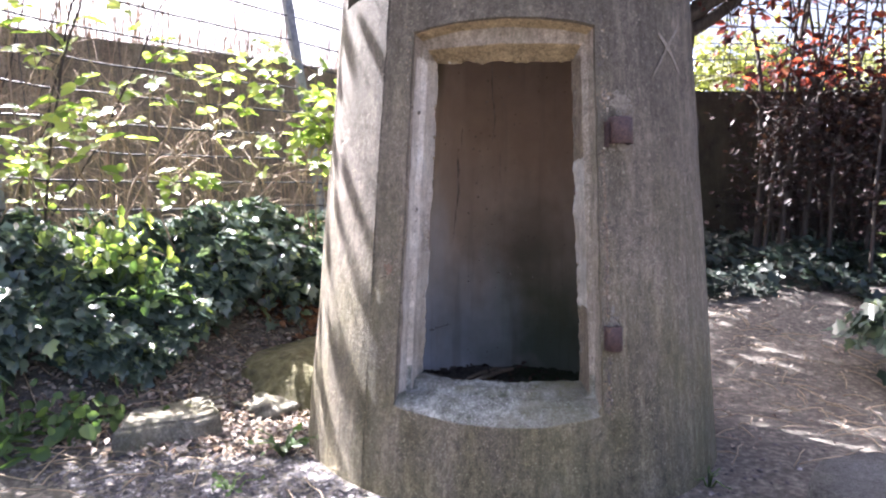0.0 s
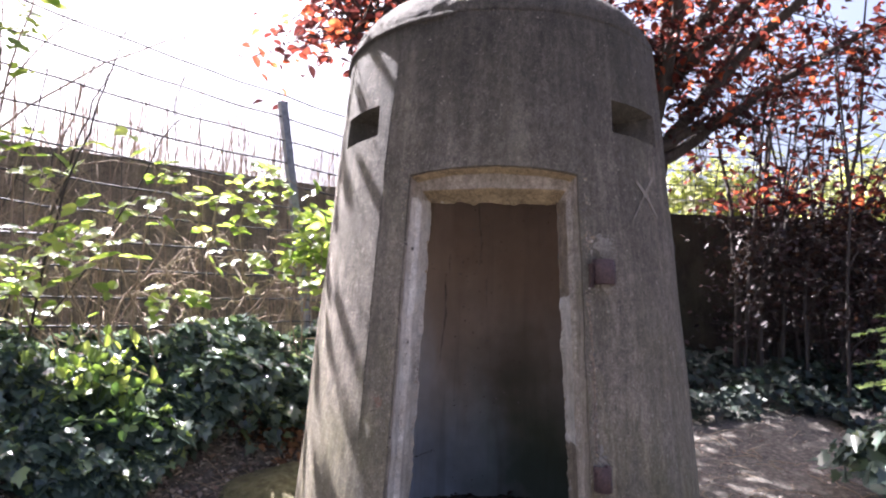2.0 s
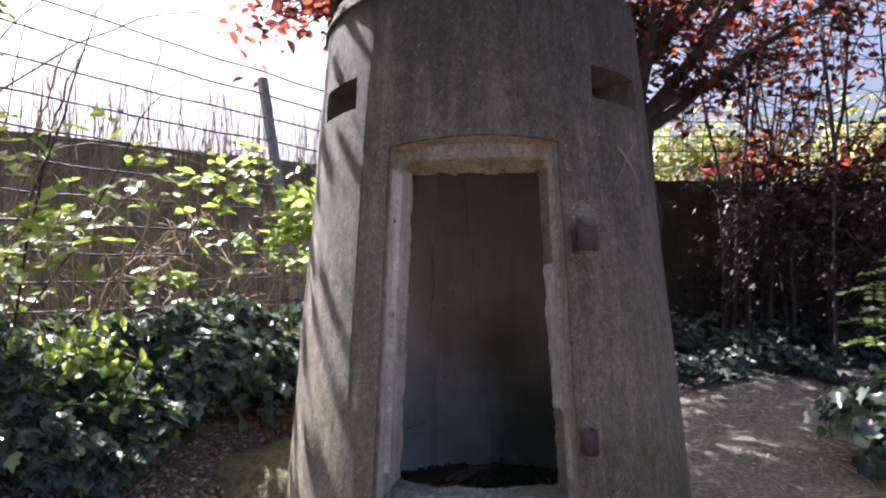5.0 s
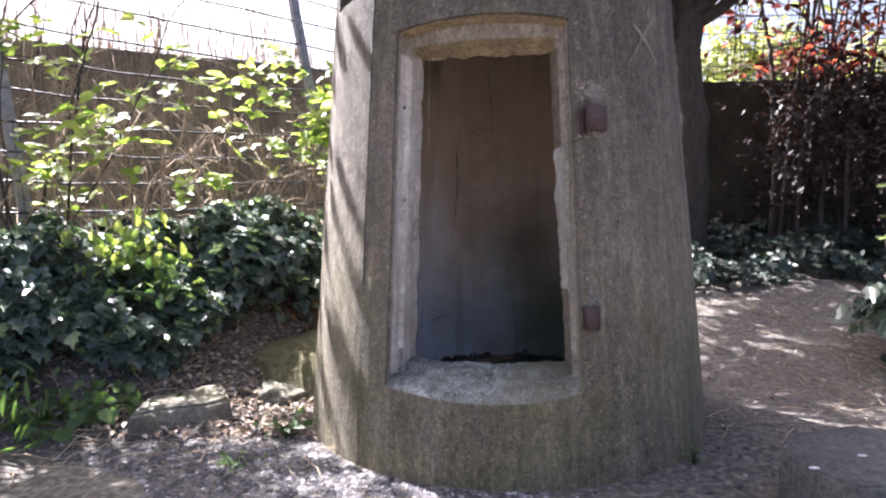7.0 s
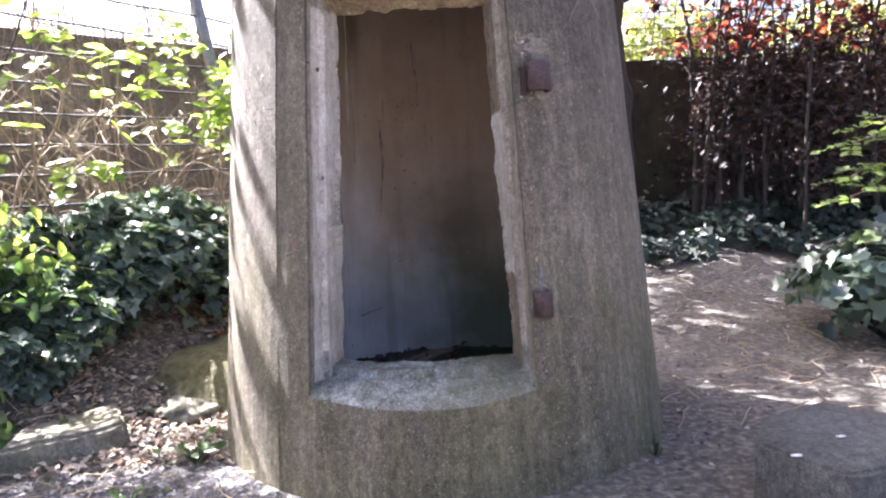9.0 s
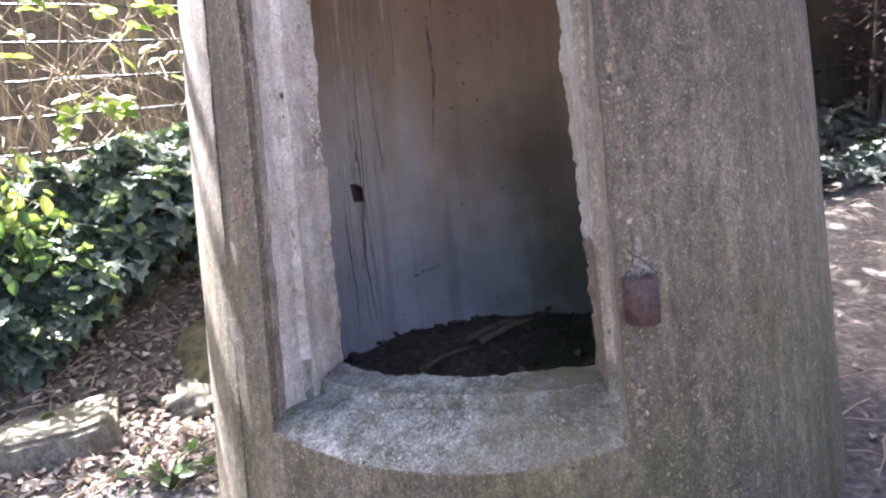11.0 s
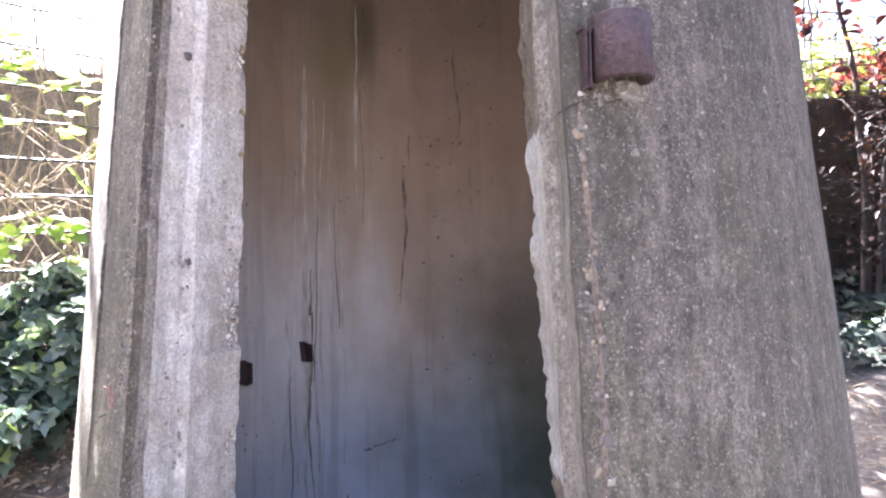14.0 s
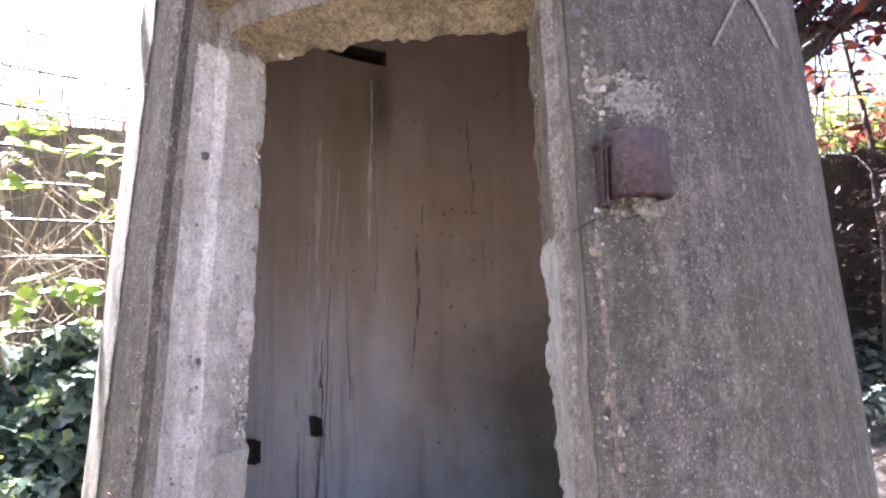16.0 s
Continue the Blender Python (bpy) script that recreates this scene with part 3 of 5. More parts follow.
def lump(center, size, seed, rnd_scale=2.2, amount=0.35, sub=2, flat=1.0):
    bm = bmesh.new()
    bmesh.ops.create_icosphere(bm, subdivisions=sub, radius=1.0)
    for vtx in bm.verts:
        q = vtx.co * (1 + amount * noise.noise(vtx.co * rnd_scale + Vector((seed, seed * 1.7, 0))))
        vtx.co = Vector(center) + Vector((q.x * size[0], q.y * size[1], q.z * size[2] * flat))
    return bm


def lumps(name, items, mat, parent, sub=1, kind="stuff", label=""):
    verts, faces = [], []
    for i, (c, s) in enumerate(items):
        bm = lump(c, s, i * 3.1, amount=0.75, sub=sub)
        o = len(verts)
        bm.verts.ensure_lookup_table()
        bm.verts.index_update()
        verts.extend(tuple(q.co) for q in bm.verts)
        faces.extend(tuple(q.index + o for q in fc.verts) for fc in bm.faces)
        bm.free()
    return finish(name, mesh_of(name, verts, faces), mat, parent, label, False, kind)


PEBBLE = leaf_material("exposed_pebble", [(0.0, (0.06, 0.05, 0.043)), (0.4, (0.13, 0.11, 0.095)), (0.7, (0.19, 0.15, 0.118)), (0.85, (0.24, 0.175, 0.1)), (1.0, (0.4, 0.37, 0.33))], 0.6, 0.0)
rnd = random.Random(5)
peb = []


def chip(theta, z, s, sink):
    """A small angular chip sunk into the outer face."""
    peb.append((on_cone(theta, z, -sink * s), (s * rnd.uniform(0.7, 1.2), s * rnd.uniform(0.6, 1), s * rnd.uniform(0.7, 1.4))))


for i in range(380):
    z = rnd.uniform(0.3, 1.62)
    if 0.5 < z < 0.62 or 1.19 < z < 1.3:
        continue
    wide = 0.35 + 0.55 * abs(noise.noise((z * 5, 2, 2)))
    chip(rnd.gauss(16.9, wide), z, rnd.uniform(0.002, 0.0065), 0.55)
    if i % 4 == 0:
        chip(16.9 + 0.5 * noise.noise((z * 4, 0, 0)) + rnd.gauss(0, 0.26), z, rnd.uniform(0.0035, 0.0085), 0.35)
for i in range(300):
    chip(rnd.gauss(-33.2, 0.6), rnd.uniform(0.3, 1.6), rnd.uniform(0.002, 0.005), 0.5)
for i in range(260):
    chip(rnd.gauss(17.6, 0.9), rnd.gauss(1.33, 0.022), rnd.uniform(0.002, 0.007), 0.6)
for i in range(200):
    chip(rnd.uniform(-40, 62), rnd.uniform(0.05, 2.1), rnd.uniform(0.0012, 0.0035), 0.55)
for i in range(60):
    z = rnd.uniform(0.32, 1.14)
    if not 0.5 < z < 0.64:
        chip(16.9 + 0.5 * noise.noise((z * 4, 0, 0)) + rnd.gauss(0, 0.4), z, rnd.uniform(0.004, 0.0085), 0.5)
for i in range(24):
    chip(rnd.gauss(17.8, 0.8), rnd.gauss(1.345, 0.02), rnd.uniform(0.004, 0.01), 0.5)
peb = [q for q in peb if not (-31 < math.degrees(math.atan2(q[0].x, -q[0].y)) < 14.5 and 0.3 < q[0].z < 1.6)]
pale = []
for i in range(120):
    # worn patch on the jamb where the stones show
    up = min(0.95, max(0.02, rnd.gauss(0.42, 0.2)))
    u = rnd.gauss(0.52, 0.07)
    zi, si, so = 0.362 + 1.143 * up, 0.292 - 0.054 * up, 0.345 - 0.044 * up
    ni = math.sqrt(r_in(zi) ** 2 - si ** 2)
    d = ni + (r_out(zi) * math.cos(radians(23.6)) - ni) * u
    sz = rnd.uniform(0.0012, 0.0032)
    pale.append((DN * d - DS * (si + (so - si) * u + 0.35 * sz) + Vector((0, 0, zi)), (sz, sz, sz * rnd.uniform(0.7, 1.4))))
edge = []


def jamb_point(up, sx, u, out=0.0):
    """A point on the splayed jamb: height, side and depth from the inner edge, all from 0 to 1."""
    zi, si, so = 0.362 + 1.143 * up, 0.292 - 0.054 * up, 0.345 - 0.044 * up
    ni = math.sqrt(r_in(zi) ** 2 - (sx * si) ** 2)
    d = ni + (r_out(zi) * math.cos(radians(23.6)) - ni) * u
    return DN * d + DS * (sx * (si + (so - si) * u + out)) + Vector((0, 0, zi))


for i in range(1500):
    # broken stones along the inner edge of the jambs and the lintel
    sz = rnd.uniform(0.0012, 0.0045)
    if i % 5:
        q = jamb_point(rnd.random(), rnd.choice((-1, -1, 1)), min(0.3, abs(rnd.gauss(0, 0.09))), 0.25 * sz)
    else:
        q = jamb_point(1.0, rnd.uniform(-1, 1), abs(rnd.gauss(0, 0.06)), 0.0) + Vector((0, 0, 0.004))
    (peb if i % 16 == 0 else edge).append((q, (sz, sz * rnd.uniform(0.7, 1.2), sz * rnd.uniform(0.7, 1.4))))
for up, u, sz in ((0.536, 0.5, 0.009), (0.50, 0.52, 0.004), (0.43, 0.46, 0.006), (0.42, 0.5, 0.004), (0.83, 0.62, 0.008)):
    peb.append((jamb_point(up, -1, u, 0.3 * sz), (sz * 0.6, sz, sz)))
crumbs = []
for i in range(420):
    # crumbs along the sill's step and its outer lip
    sx = rnd.uniform(-0.97, 0.97)
    u = 0.37 + rnd.gauss(0, 0.02) if i % 5 < 2 else 1.0 - abs(rnd.gauss(0, 0.035)) if i % 5 < 4 else rnd.uniform(0.05, 0.95)
    sd = sx * (0.292 + 0.053 * u)
    ni = math.sqrt(r_in(0.362) ** 2 - (sx * 0.292) ** 2)
    no = math.sqrt(r_out(0.33) ** 2 - (sx * 0.345) ** 2)
    d = ni + (no - ni) * u
    z = 0.362 - 0.006 * u - 0.022 * smooth01((u - 0.365) / 0.05) - 0.42 * max(0.0, d - 0.735)
    sz = rnd.uniform(0.001, 0.0032)
    crumbs.append((DN * d + DS * sd + Vector((0, 0, z - 0.001)), (sz * rnd.uniform(0.8, 1.8), sz, sz * 0.8)))
chunks = []
for i in range(26):
    sx = rnd.choice((-0.75, -0.3, 0.0, 0.1, 0.55, 0.85)) + rnd.gauss(0, 0.05)
    sz = rnd.uniform(0.002, 0.007)
    chunks.append((jamb_point(1.0, max(-0.95, min(0.95, sx)), rnd.uniform(0.0, 0.05)) + Vector((0, 0, -0.006)), (sz * 1.4, sz, sz)))
EDGE = leaf_material("crumbled_edge", [(0.0, (0.24, 0.2, 0.16)), (0.5, (0.46, 0.41, 0.36)), (1.0, (0.72, 0.69, 0.64))], 0.85, 0.0)
lumps("worn_patch", pale, RIM, bunker, 1, "stuff", "worn pebbly patch on the jamb")
lumps("exposed_aggregate", peb, PEBBLE, bunker, 1, "stuff", "exposed pebbles along the broken doorway edge")
MORTAR = simple("crumbly_mortar", [(0.3, (0.12, 0.108, 0.092)), (0.7, (0.33, 0.305, 0.27))], 120, 0.95, 0, 0.6, 0.004)
lumps("sill_crumb", crumbs, MORTAR, bunker, 1, "stuff", "pale crumbs on the chipped sill")
lumps("lintel_chunk", chunks, simple("pale_broken_concrete", [(0.3, (0.34, 0.3, 0.24)), (0.7, (0.7, 0.66, 0.6))], 60, 0.9), bunker, 1, "stuff", "pale broken lumps along the lintel's edge")
lumps("broken_edge", edge, EDGE, bunker, 1, "stuff", "crumbled concrete along the doorway's inner edge")
patch = [(on_cone(22.0 + rnd.gauss(0, 1.4), 1.328 + rnd.gauss(0, 0.017), -0.0025), [w_ * rnd.uniform(0.3, 1.2) for w_ in (0.006, 0.005, 0.005)]) for i in range(620)]
patch += [(on_cone(22.2 + rnd.uniform(-1.2, 1.2), rnd.uniform(1.17, 1.19), -0.002), (0.009, 0.009, 0.008)) for i in range(40)]
patch += [(on_cone(19.0 + rnd.gauss(0, 1.0), 1.17 + rnd.gauss(0, 0.006), -0.006), (0.008, 0.007, 0.006)) for i in range(50)]
patch += [(on_cone(18.2 + rnd.uniform(-1.4, 2.0) * (1 - v_), 0.6 + 0.06 * v_, -0.009), (0.01, 0.011, 0.011)) for v_ in [rnd.random() for i in range(46)]]
lumps("mortar_patch", patch, MORTAR, bunker, 2, "stuff", "crumbled pale mortar round the hinges")

# formwork seam down the body, and the lip under the dome
verts, faces = [], []
zs = np.linspace(0.0, 2.17, 90)
for z in zs:
    th = -40.6 - 0.6 * math.sin(z * 1.4) + (1.6 * smooth01((z - 1.7) / 0.5))
    k = noise.noise((0, 0, z * 14)) * 0.0035 + noise.noise((3, 0, z * 50)) * 0.002
    for dt, o in ((-0.5, -0.003), (-0.14, 0.0022 + k), (0.0, 0.002 + k), (0.1, -0.004)):
        verts.append(on_cone(th + dt, z, o))
for i in range(len(zs) - 1):
    for j in range(3):
        faces.append((i * 4 + j, i * 4 + j + 1, i * 4 + j + 5, i * 4 + j + 4))
finish("formwork_seam", mesh_of("formwork_seam", verts, faces), CONCRETE, bunker, "raised casting seam in the concrete")
verts, faces = [], []
ts = np.linspace(-112, -21, 70)
for i, th in enumerate(ts):
    k = noise.noise((th * 0.2, 0, 7)) * 0.006
    fade = smooth01((th + 112) / 20) * smooth01((-18 - th) / 6)
    for z, o in ((2.205 + k, -0.012), (2.2 + k, 0.012 * fade), (2.182 + k, 0.013 * fade), (2.172 + k, -0.008)):
        verts.append(on_cone(th, z, o))
for i in range(len(ts) - 1):
    for j in range(3):
        faces.append((i * 4 + j, i * 4 + j + 1, i * 4 + j + 5, i * 4 + j + 4))
finish("dome_lip", mesh_of("dome_lip", verts, faces), CONCRETE, bunker, "chipped lip of the concrete cap")

CRACK = simple("crack_dirt", [(0.3, (0.015, 0.012, 0.01)), (0.7, (0.05, 0.042, 0.034))], 90, 0.95)
verts, faces = [], []
for z in np.linspace(0.0, 2.17, 90):
    th = -40.6 - 0.6 * math.sin(z * 1.4) + 1.6 * smooth01((z - 1.7) / 0.5) + 0.13
    w = max(0.015, 0.05 + 0.08 * noise.noise((7, 0, z * 9)))
    verts += [on_cone(th - w, z, 0.001), on_cone(th, z, 0.0012), on_cone(th + w, z, 0.001)]
for i in range(89):
    for j in range(2):
        faces.append((i * 3 + j, i * 3 + j + 1, i * 3 + j + 4, i * 3 + j + 3))
finish("seam_crack", mesh_of("seam_crack", verts, faces), CRACK, bunker, "thin dark crack along the casting seam")

# chalk cross
SOOT = simple("dark_streak", [(0.38, (0.13, 0.11, 0.1)), (0.6, (0.42, 0.36, 0.32))], 45, 0.9, 0, 0.4, 0.003, (2, 2, 0.4))
CHALK = simple("chalk", [(0.42, (0.15, 0.128, 0.106)), (0.72, (0.3, 0.276, 0.248))], 130, 0.95)


def stroke(t0, z0, t1, z1, width):
    verts, faces = [], []
    for i in range(15):
        u = i / 14
        c = on_cone(t0 + (t1 - t0) * u, z0 + (z1 - z0) * u + 0.008 * math.sin(u * 3), 0.0035)
        w = width * (0.5 + 0.5 * math.sin(math.pi * min(1, u * 1.4 + 0.1)) + 0.3 * noise.noise((u * 9, 1, 1)))
        a = radians(t0)
        side = Vector((math.cos(a), math.sin(a), 0)) * w
        verts += [c - side, c + side]
    for i in range(14):
        faces.append((2 * i, 2 * i + 1, 2 * i + 3, 2 * i + 2))
    return verts, faces


v, f = join(stroke(45.6, 1.626, 32.8, 1.425, 0.009), stroke(36.2, 1.586, 46.0, 1.462, 0.013))
finish("chalk_cross", mesh_of("chalk_cross", v, f), CHALK, bunker, "faint white chalk cross")


v, f = join(stroke(14.4, 1.148, 19.6, 1.168, 0.0026), stroke(19.3, 1.164, 24.5, 1.163, 0.003), stroke(-38.0, 0.735, -33.2, 0.74, 0.004), stroke(16.5, 0.64, 20.0, 0.6, 0.0016))
finish("crack_line", mesh_of("crack_line", v, f), CRACK, bunker, "fine dark cracks beside the hinges", kind="stuff")
verts, faces = [], []
zs = np.linspace(0.63, 1.19, 120)
for z in zs:
    th = 16.9 + 0.5 * noise.noise((z * 4, 0, 0)) + 0.12 * noise.noise((z * 40, 3, 0))
    w = max(0.08, 0.26 + 0.4 * noise.noise((z * 16, 1, 0)) + 0.2 * noise.noise((z * 60, 2, 0)))
    for dt, o in ((-w, 0.0008), (0.0, 0.0014), (w, 0.0008)):
        verts.append(on_cone(th + dt, z, o))
for i in range(len(zs) - 1):
    for j in range(2):
        faces.append((i * 3 + j, i * 3 + j + 1, i * 3 + j + 4, i * 3 + j + 3))
finish("open_joint", mesh_of("open_joint", verts, faces), simple("joint_dirt", [(0.35, (0.07, 0.055, 0.045)), (0.7, (0.24, 0.18, 0.13))], 120, 0.95, 0, 0.8, 0.004), bunker, "ragged open joint with loose stones")
rust_bit = [(on_cone(-35.8 + rnd.gauss(0, 0.5), 0.76 + rnd.gauss(0, 0.012), -0.006), (0.007, 0.008, 0.011)) for i in range(9)]
lumps("brick_fragment", rust_bit, simple("brick_red", [(0.3, (0.16, 0.1, 0.075)), (0.7, (0.27, 0.17, 0.13))], 60), bunker, 2, "stuff", "reddish brick fragment set in the concrete")


MOULD = leaf_material("mouldering_leaf", [(0.0, (0.05, 0.036, 0.028)), (0.6, (0.11, 0.08, 0.06)), (1.0, (0.22, 0.15, 0.11))], 0.85, 0.1, (1.2, 1.0, 0.8))


# ---- inside the bunker ----
def on_inner(theta, z, off=0.0):
    a, r = radians(theta), r_in(z) - off
    return Vector((r * math.sin(a), -r * math.cos(a), z))


def stub(theta, z, w, h):
    a = radians(theta)
    t, o = Vector((math.cos(a), math.sin(a), 0)), Vector((math.sin(a), -math.cos(a), 0))
    bm = bmesh.new()
    bmesh.ops.create_cube(bm, size=1)
    for vtx in bm.verts:
        c = vtx.co.copy()
        vtx.co = on_inner(theta, z) + t * (c.x * w * (1.15 if c.z > 0 else 0.8) + 0.004 * c.z) - o * (c.y * 0.05) + Vector((0, 0, c.z * h + (0.012 if c.x > 0 and c.z > 0 else 0)))
    bmesh.ops.bevel(bm, geom=bm.edges, offset=0.004, segments=2, affect="EDGES")
    part("iron_stub", bm, RUST, bunker, "black rusted iron stub of a former seat bracket", False)


stub(-123.7, 0.687, 0.022, 0.045)
stub(-98.6, 0.667, 0.025, 0.05)
STAIN = simple("lime_streak", [(0.38, (0.55, 0.5, 0.46)), (0.62, (0.82, 0.81, 0.8))], 30, 0.8, 0, 0.5, 0.004, (2, 2, 0.4))


def run_mark(theta, z0, z1, width, seed, drift=1.5):
    width *= 0.9 + 0.9 * ((seed * 37) % 10) / 10
    verts, faces = [], []
    n = 26
    for i in range(n + 1):
        u = i / n
        z = z0 + (z1 - z0) * u
        th = theta + drift * 1.5 * noise.noise((seed * 1.37, z * 3, 0)) + 0.5 * noise.noise((seed, z * 18, 4))
        w = width * (0.35 + 0.9 * abs(noise.noise((seed + 4, z * 7, 0)))) * (1 - 0.7 * u * u) * (0.2 + min(1, u * 8))
        d = math.degrees(w / 0.6)
        verts += [on_inner(th - d, z, -0.002), on_inner(th, z, 0.0035), on_inner(th + d, z, -0.002)]
    for i in range(n):
        for j in range(2):
            faces.append((3 * i + j, 3 * i + j + 1, 3 * i + j + 4, 3 * i + j + 3))
    return verts, faces


v, f = join(run_mark(-127.5, 1.5, 0.2, 0.010, 1), run_mark(-124.5, 1.6, 0.18, 0.03, 2, 0.6), run_mark(-121, 1.3, 0.25, 0.007, 3), run_mark(-143.5, 1.84, 1.15, 0.009, 4, 0.7),
            run_mark(-134, 1.4, 0.25, 0.007, 5), run_mark(-131, 1.5, 0.2, 0.009, 9), run_mark(-117, 0.9, 0.2, 0.006, 15), run_mark(-138, 1.0, 0.3, 0.006, 16))
finish("lime_run", mesh_of("lime_run", v, f), STAIN, bunker, "pale lime streaks on the inner wall", kind="stuff")
v, f = join(run_mark(-145.5, 1.84, 1.1, 0.0035, 6), run_mark(-136.5, 1.2, 0.75, 0.0035, 7, 3.0), run_mark(-159, 1.28, 0.82, 0.006, 8), run_mark(-177, 1.78, 1.35, 0.006, 11, 3.0),
            run_mark(179, 1.3, 1.1, 0.005, 12), run_mark(-128.6, 1.3, 0.3, 0.006, 13, 2.2), run_mark(-119, 0.62, 0.2, 0.003, 14), run_mark(-126.6, 0.95, 0.2, 0.008, 17), run_mark(-161, 1.42, 1.3, 0.005, 18))
finish("damp_run", mesh_of("damp_run", v, f), SOOT, bunker, "dark damp cracks on the inner wall", kind="stuff")
rk = random.Random(19)
spots = []
for i in range(70):
    th, z = rk.uniform(-165, -200), rk.uniform(0.5, 1.7)
    w = rk.uniform(0.002, 0.007)
    spots.append((on_inner(th, z, -0.001), (w * rk.uniform(0.7, 1.8), 0.0035, w)))
for i in range(26):
    w = rk.uniform(0.004, 0.012)
    spots.append((on_inner(-157 + i * 0.5 + rk.gauss(0, 0.4), 0.36 + rk.gauss(0, 0.004) - 0.0012 * i, -0.002), (w, 0.0035, 0.003)))
lumps("damp_speckle", spots, SOOT, bunker, 1, "stuff", "small dark damp spots on the inner wall")
rubble = []
for i in range(240):
    a_, r_ = rk.uniform(0, 2 * math.pi), 0.62 * (1 - 0.5 * rk.random() ** 2.2)
    w = rk.uniform(0.005, 0.02)
    rubble.append(((r_ * math.sin(a_), -r_ * math.cos(a_), 0.068 + 0.12 * r_ * r_), (w * rk.uniform(0.8, 2), w, w * 0.7)))
lumps("floor_rubble", rubble, DEBRIS, bunker, 1, "stuff", "crumbled rubble along the foot of the inner wall")
WOOD = simple("rotten_wood", [(0.3, (0.15, 0.115, 0.085)), (0.7, (0.36, 0.29, 0.22))], 25, 0.9, 0, 0.5, 0.003, (1, 6, 6))
for a, b, w in (((-0.16, 0.34, 0.11), (0.02, 0.5, 0.125), 0.012), ((-0.11, 0.32, 0.108), (0.09, 0.5, 0.125), 0.014), ((-0.3, 0.1, 0.1), (-0.12, 0.3, 0.105), 0.008)):
    st = bent(a, b, 6, 0.01, rnd, 0.004)
    v, f = tube([p + Vector((AX, AY, 0)) for p in st], [w, w * 1.1, w, w * 0.9, w, w * 0.8, w * 0.6], 6)
    tagged(finish("stick", mesh_of("stick", v, f), WOOD), "broken rotten stick on the bunker's earth floor", "stick", "sticks in the bunker")
rs = np.random.RandomState(7)
k = 110
a = rs.uniform(0, 2 * math.pi, k)
r = 0.6 * np.sqrt(rs.uniform(0, 1, k))
pl = np.stack([AX + r * np.sin(a), AY - r * np.cos(a), 0.085 + 0.1 * r * r + 0.015 * rs.uniform(0, 1, k)], 1)
nm = rs.normal(size=(k, 3)) * 0.5 + [0, 0, 1]
tagged(finish("dead_leaves", leaves("dead_leaves", pl, nm, rs.uniform(0.02, 0.055, k), OVATE, rs, curl=2), MOULD), "brown dead leaves on the bunker floor", "leaves", kind="stuff")

# ---- fence along the bank ----
fence = thing("fence", "rusty wire mesh fence on leaning galvanised steel posts", "fence")


def fence_point(u, z):
    """u metres along the fence from the post beside the bunker."""
    p = FENCE_A + FDIR * u
    return Vector((p.x, p.y, z))


def fence_post(u, top, lean):
    bm = bmesh.new()
    foot = fence_point(u, 0.35) - Vector(lean) * 1.4
    head = fence_point(u, top) + Vector(lean)
    d = (head - foot).normalized()
    t = Vector((FDIR.x, FDIR.y, 0))
    t = (t - d * t.dot(d)).normalized()
    n = d.cross(t)
    prof = [(-0.028, 0.0), (0.028, 0.0), (0.028, 0.045), (0.02, 0.045), (0.02, 0.006), (-0.02, 0.006), (-0.02, 0.045), (-0.028, 0.045)]
    rings = []
    for q in (foot, foot.lerp(head, 0.5), head):
        rings.append([bm.verts.new(q + t * a - n * b) for a, b in prof])
    m = len(prof)
    for a, b in zip(rings, rings[1:]):
        for i in range(m):
            bm.faces.new((a[i], a[(i + 1) % m], b[(i + 1) % m], b[i]))
    bm.faces.new(rings[-1])
    bmesh.ops.recalc_face_normals(bm, faces=bm.faces)
    return part("post", bm, GALV, fence, smooth=False)


fence_post(-0.03, 2.57, (-0.126, -0.128, 0))
fence_post(1.84, 2.6, (-0.07, -0.07, 0))
fence_post(-2.3, 2.55, (-0.05, 0.0, 0))
for i in range(13):
    z = 2.61 - 0.16 * i
    pts = [fence_point(u, z + max(0, u) * (0.04 - 0.013 * min(i, 5)) - 0.015 * math.sin(math.pi * ((u / 1.9) % 1.0)) + 0.012 * noise.noise((u * 3, i, 0))) + Vector((-0.02 * (z - 1.4), 0, 0)) for u in np.linspace(-2.3, 4.2, 60)]
    v, f = tube(pts, 0.0062, 5)
    finish("wire", mesh_of("wire", v, f), WIRE, fence)
pieces = []
for u in np.arange(-2.2, 4.2, 0.16):
    pieces.append(tube([fence_point(u + 0.01 * noise.noise((u * 9, z, 0)), z + 0.02 * max(0, u)) + Vector((-0.08 * (z - 1.4), 0, 0)) for z in np.linspace(0.65, 2.5, 7)], 0.002, 4))
v, f = join(*pieces)
finish("mesh_infill", mesh_of("mesh_infill", v, f), WIRE, fence, "thin upright mesh wires", kind="stuff")


# ---- vegetation ----
def stalks(name, rnd, count, where, low, high, thick, mat, label, lean=0.12, bendy=0.03):
    """Many thin upright dry stalks."""
    pieces = []
    for i in range(count):
        x, y, z = where(rnd)
        h = rnd.uniform(low, high)
        top = (x + rnd.uniform(-lean, lean) * h, y + rnd.uniform(-lean, lean) * h, z + h)
        w = thick * rnd.uniform(0.6, 1.3)
        pieces.append(tube(bent((x, y, z), top, 5, 0, rnd, bendy), [w, w, w * 0.8, w * 0.7, w * 0.5, w * 0.25], 4))
    v, f = join(*pieces)
    return tagged(finish(name, mesh_of(name, v, f), mat), label, "dry stalks", kind="stuff")


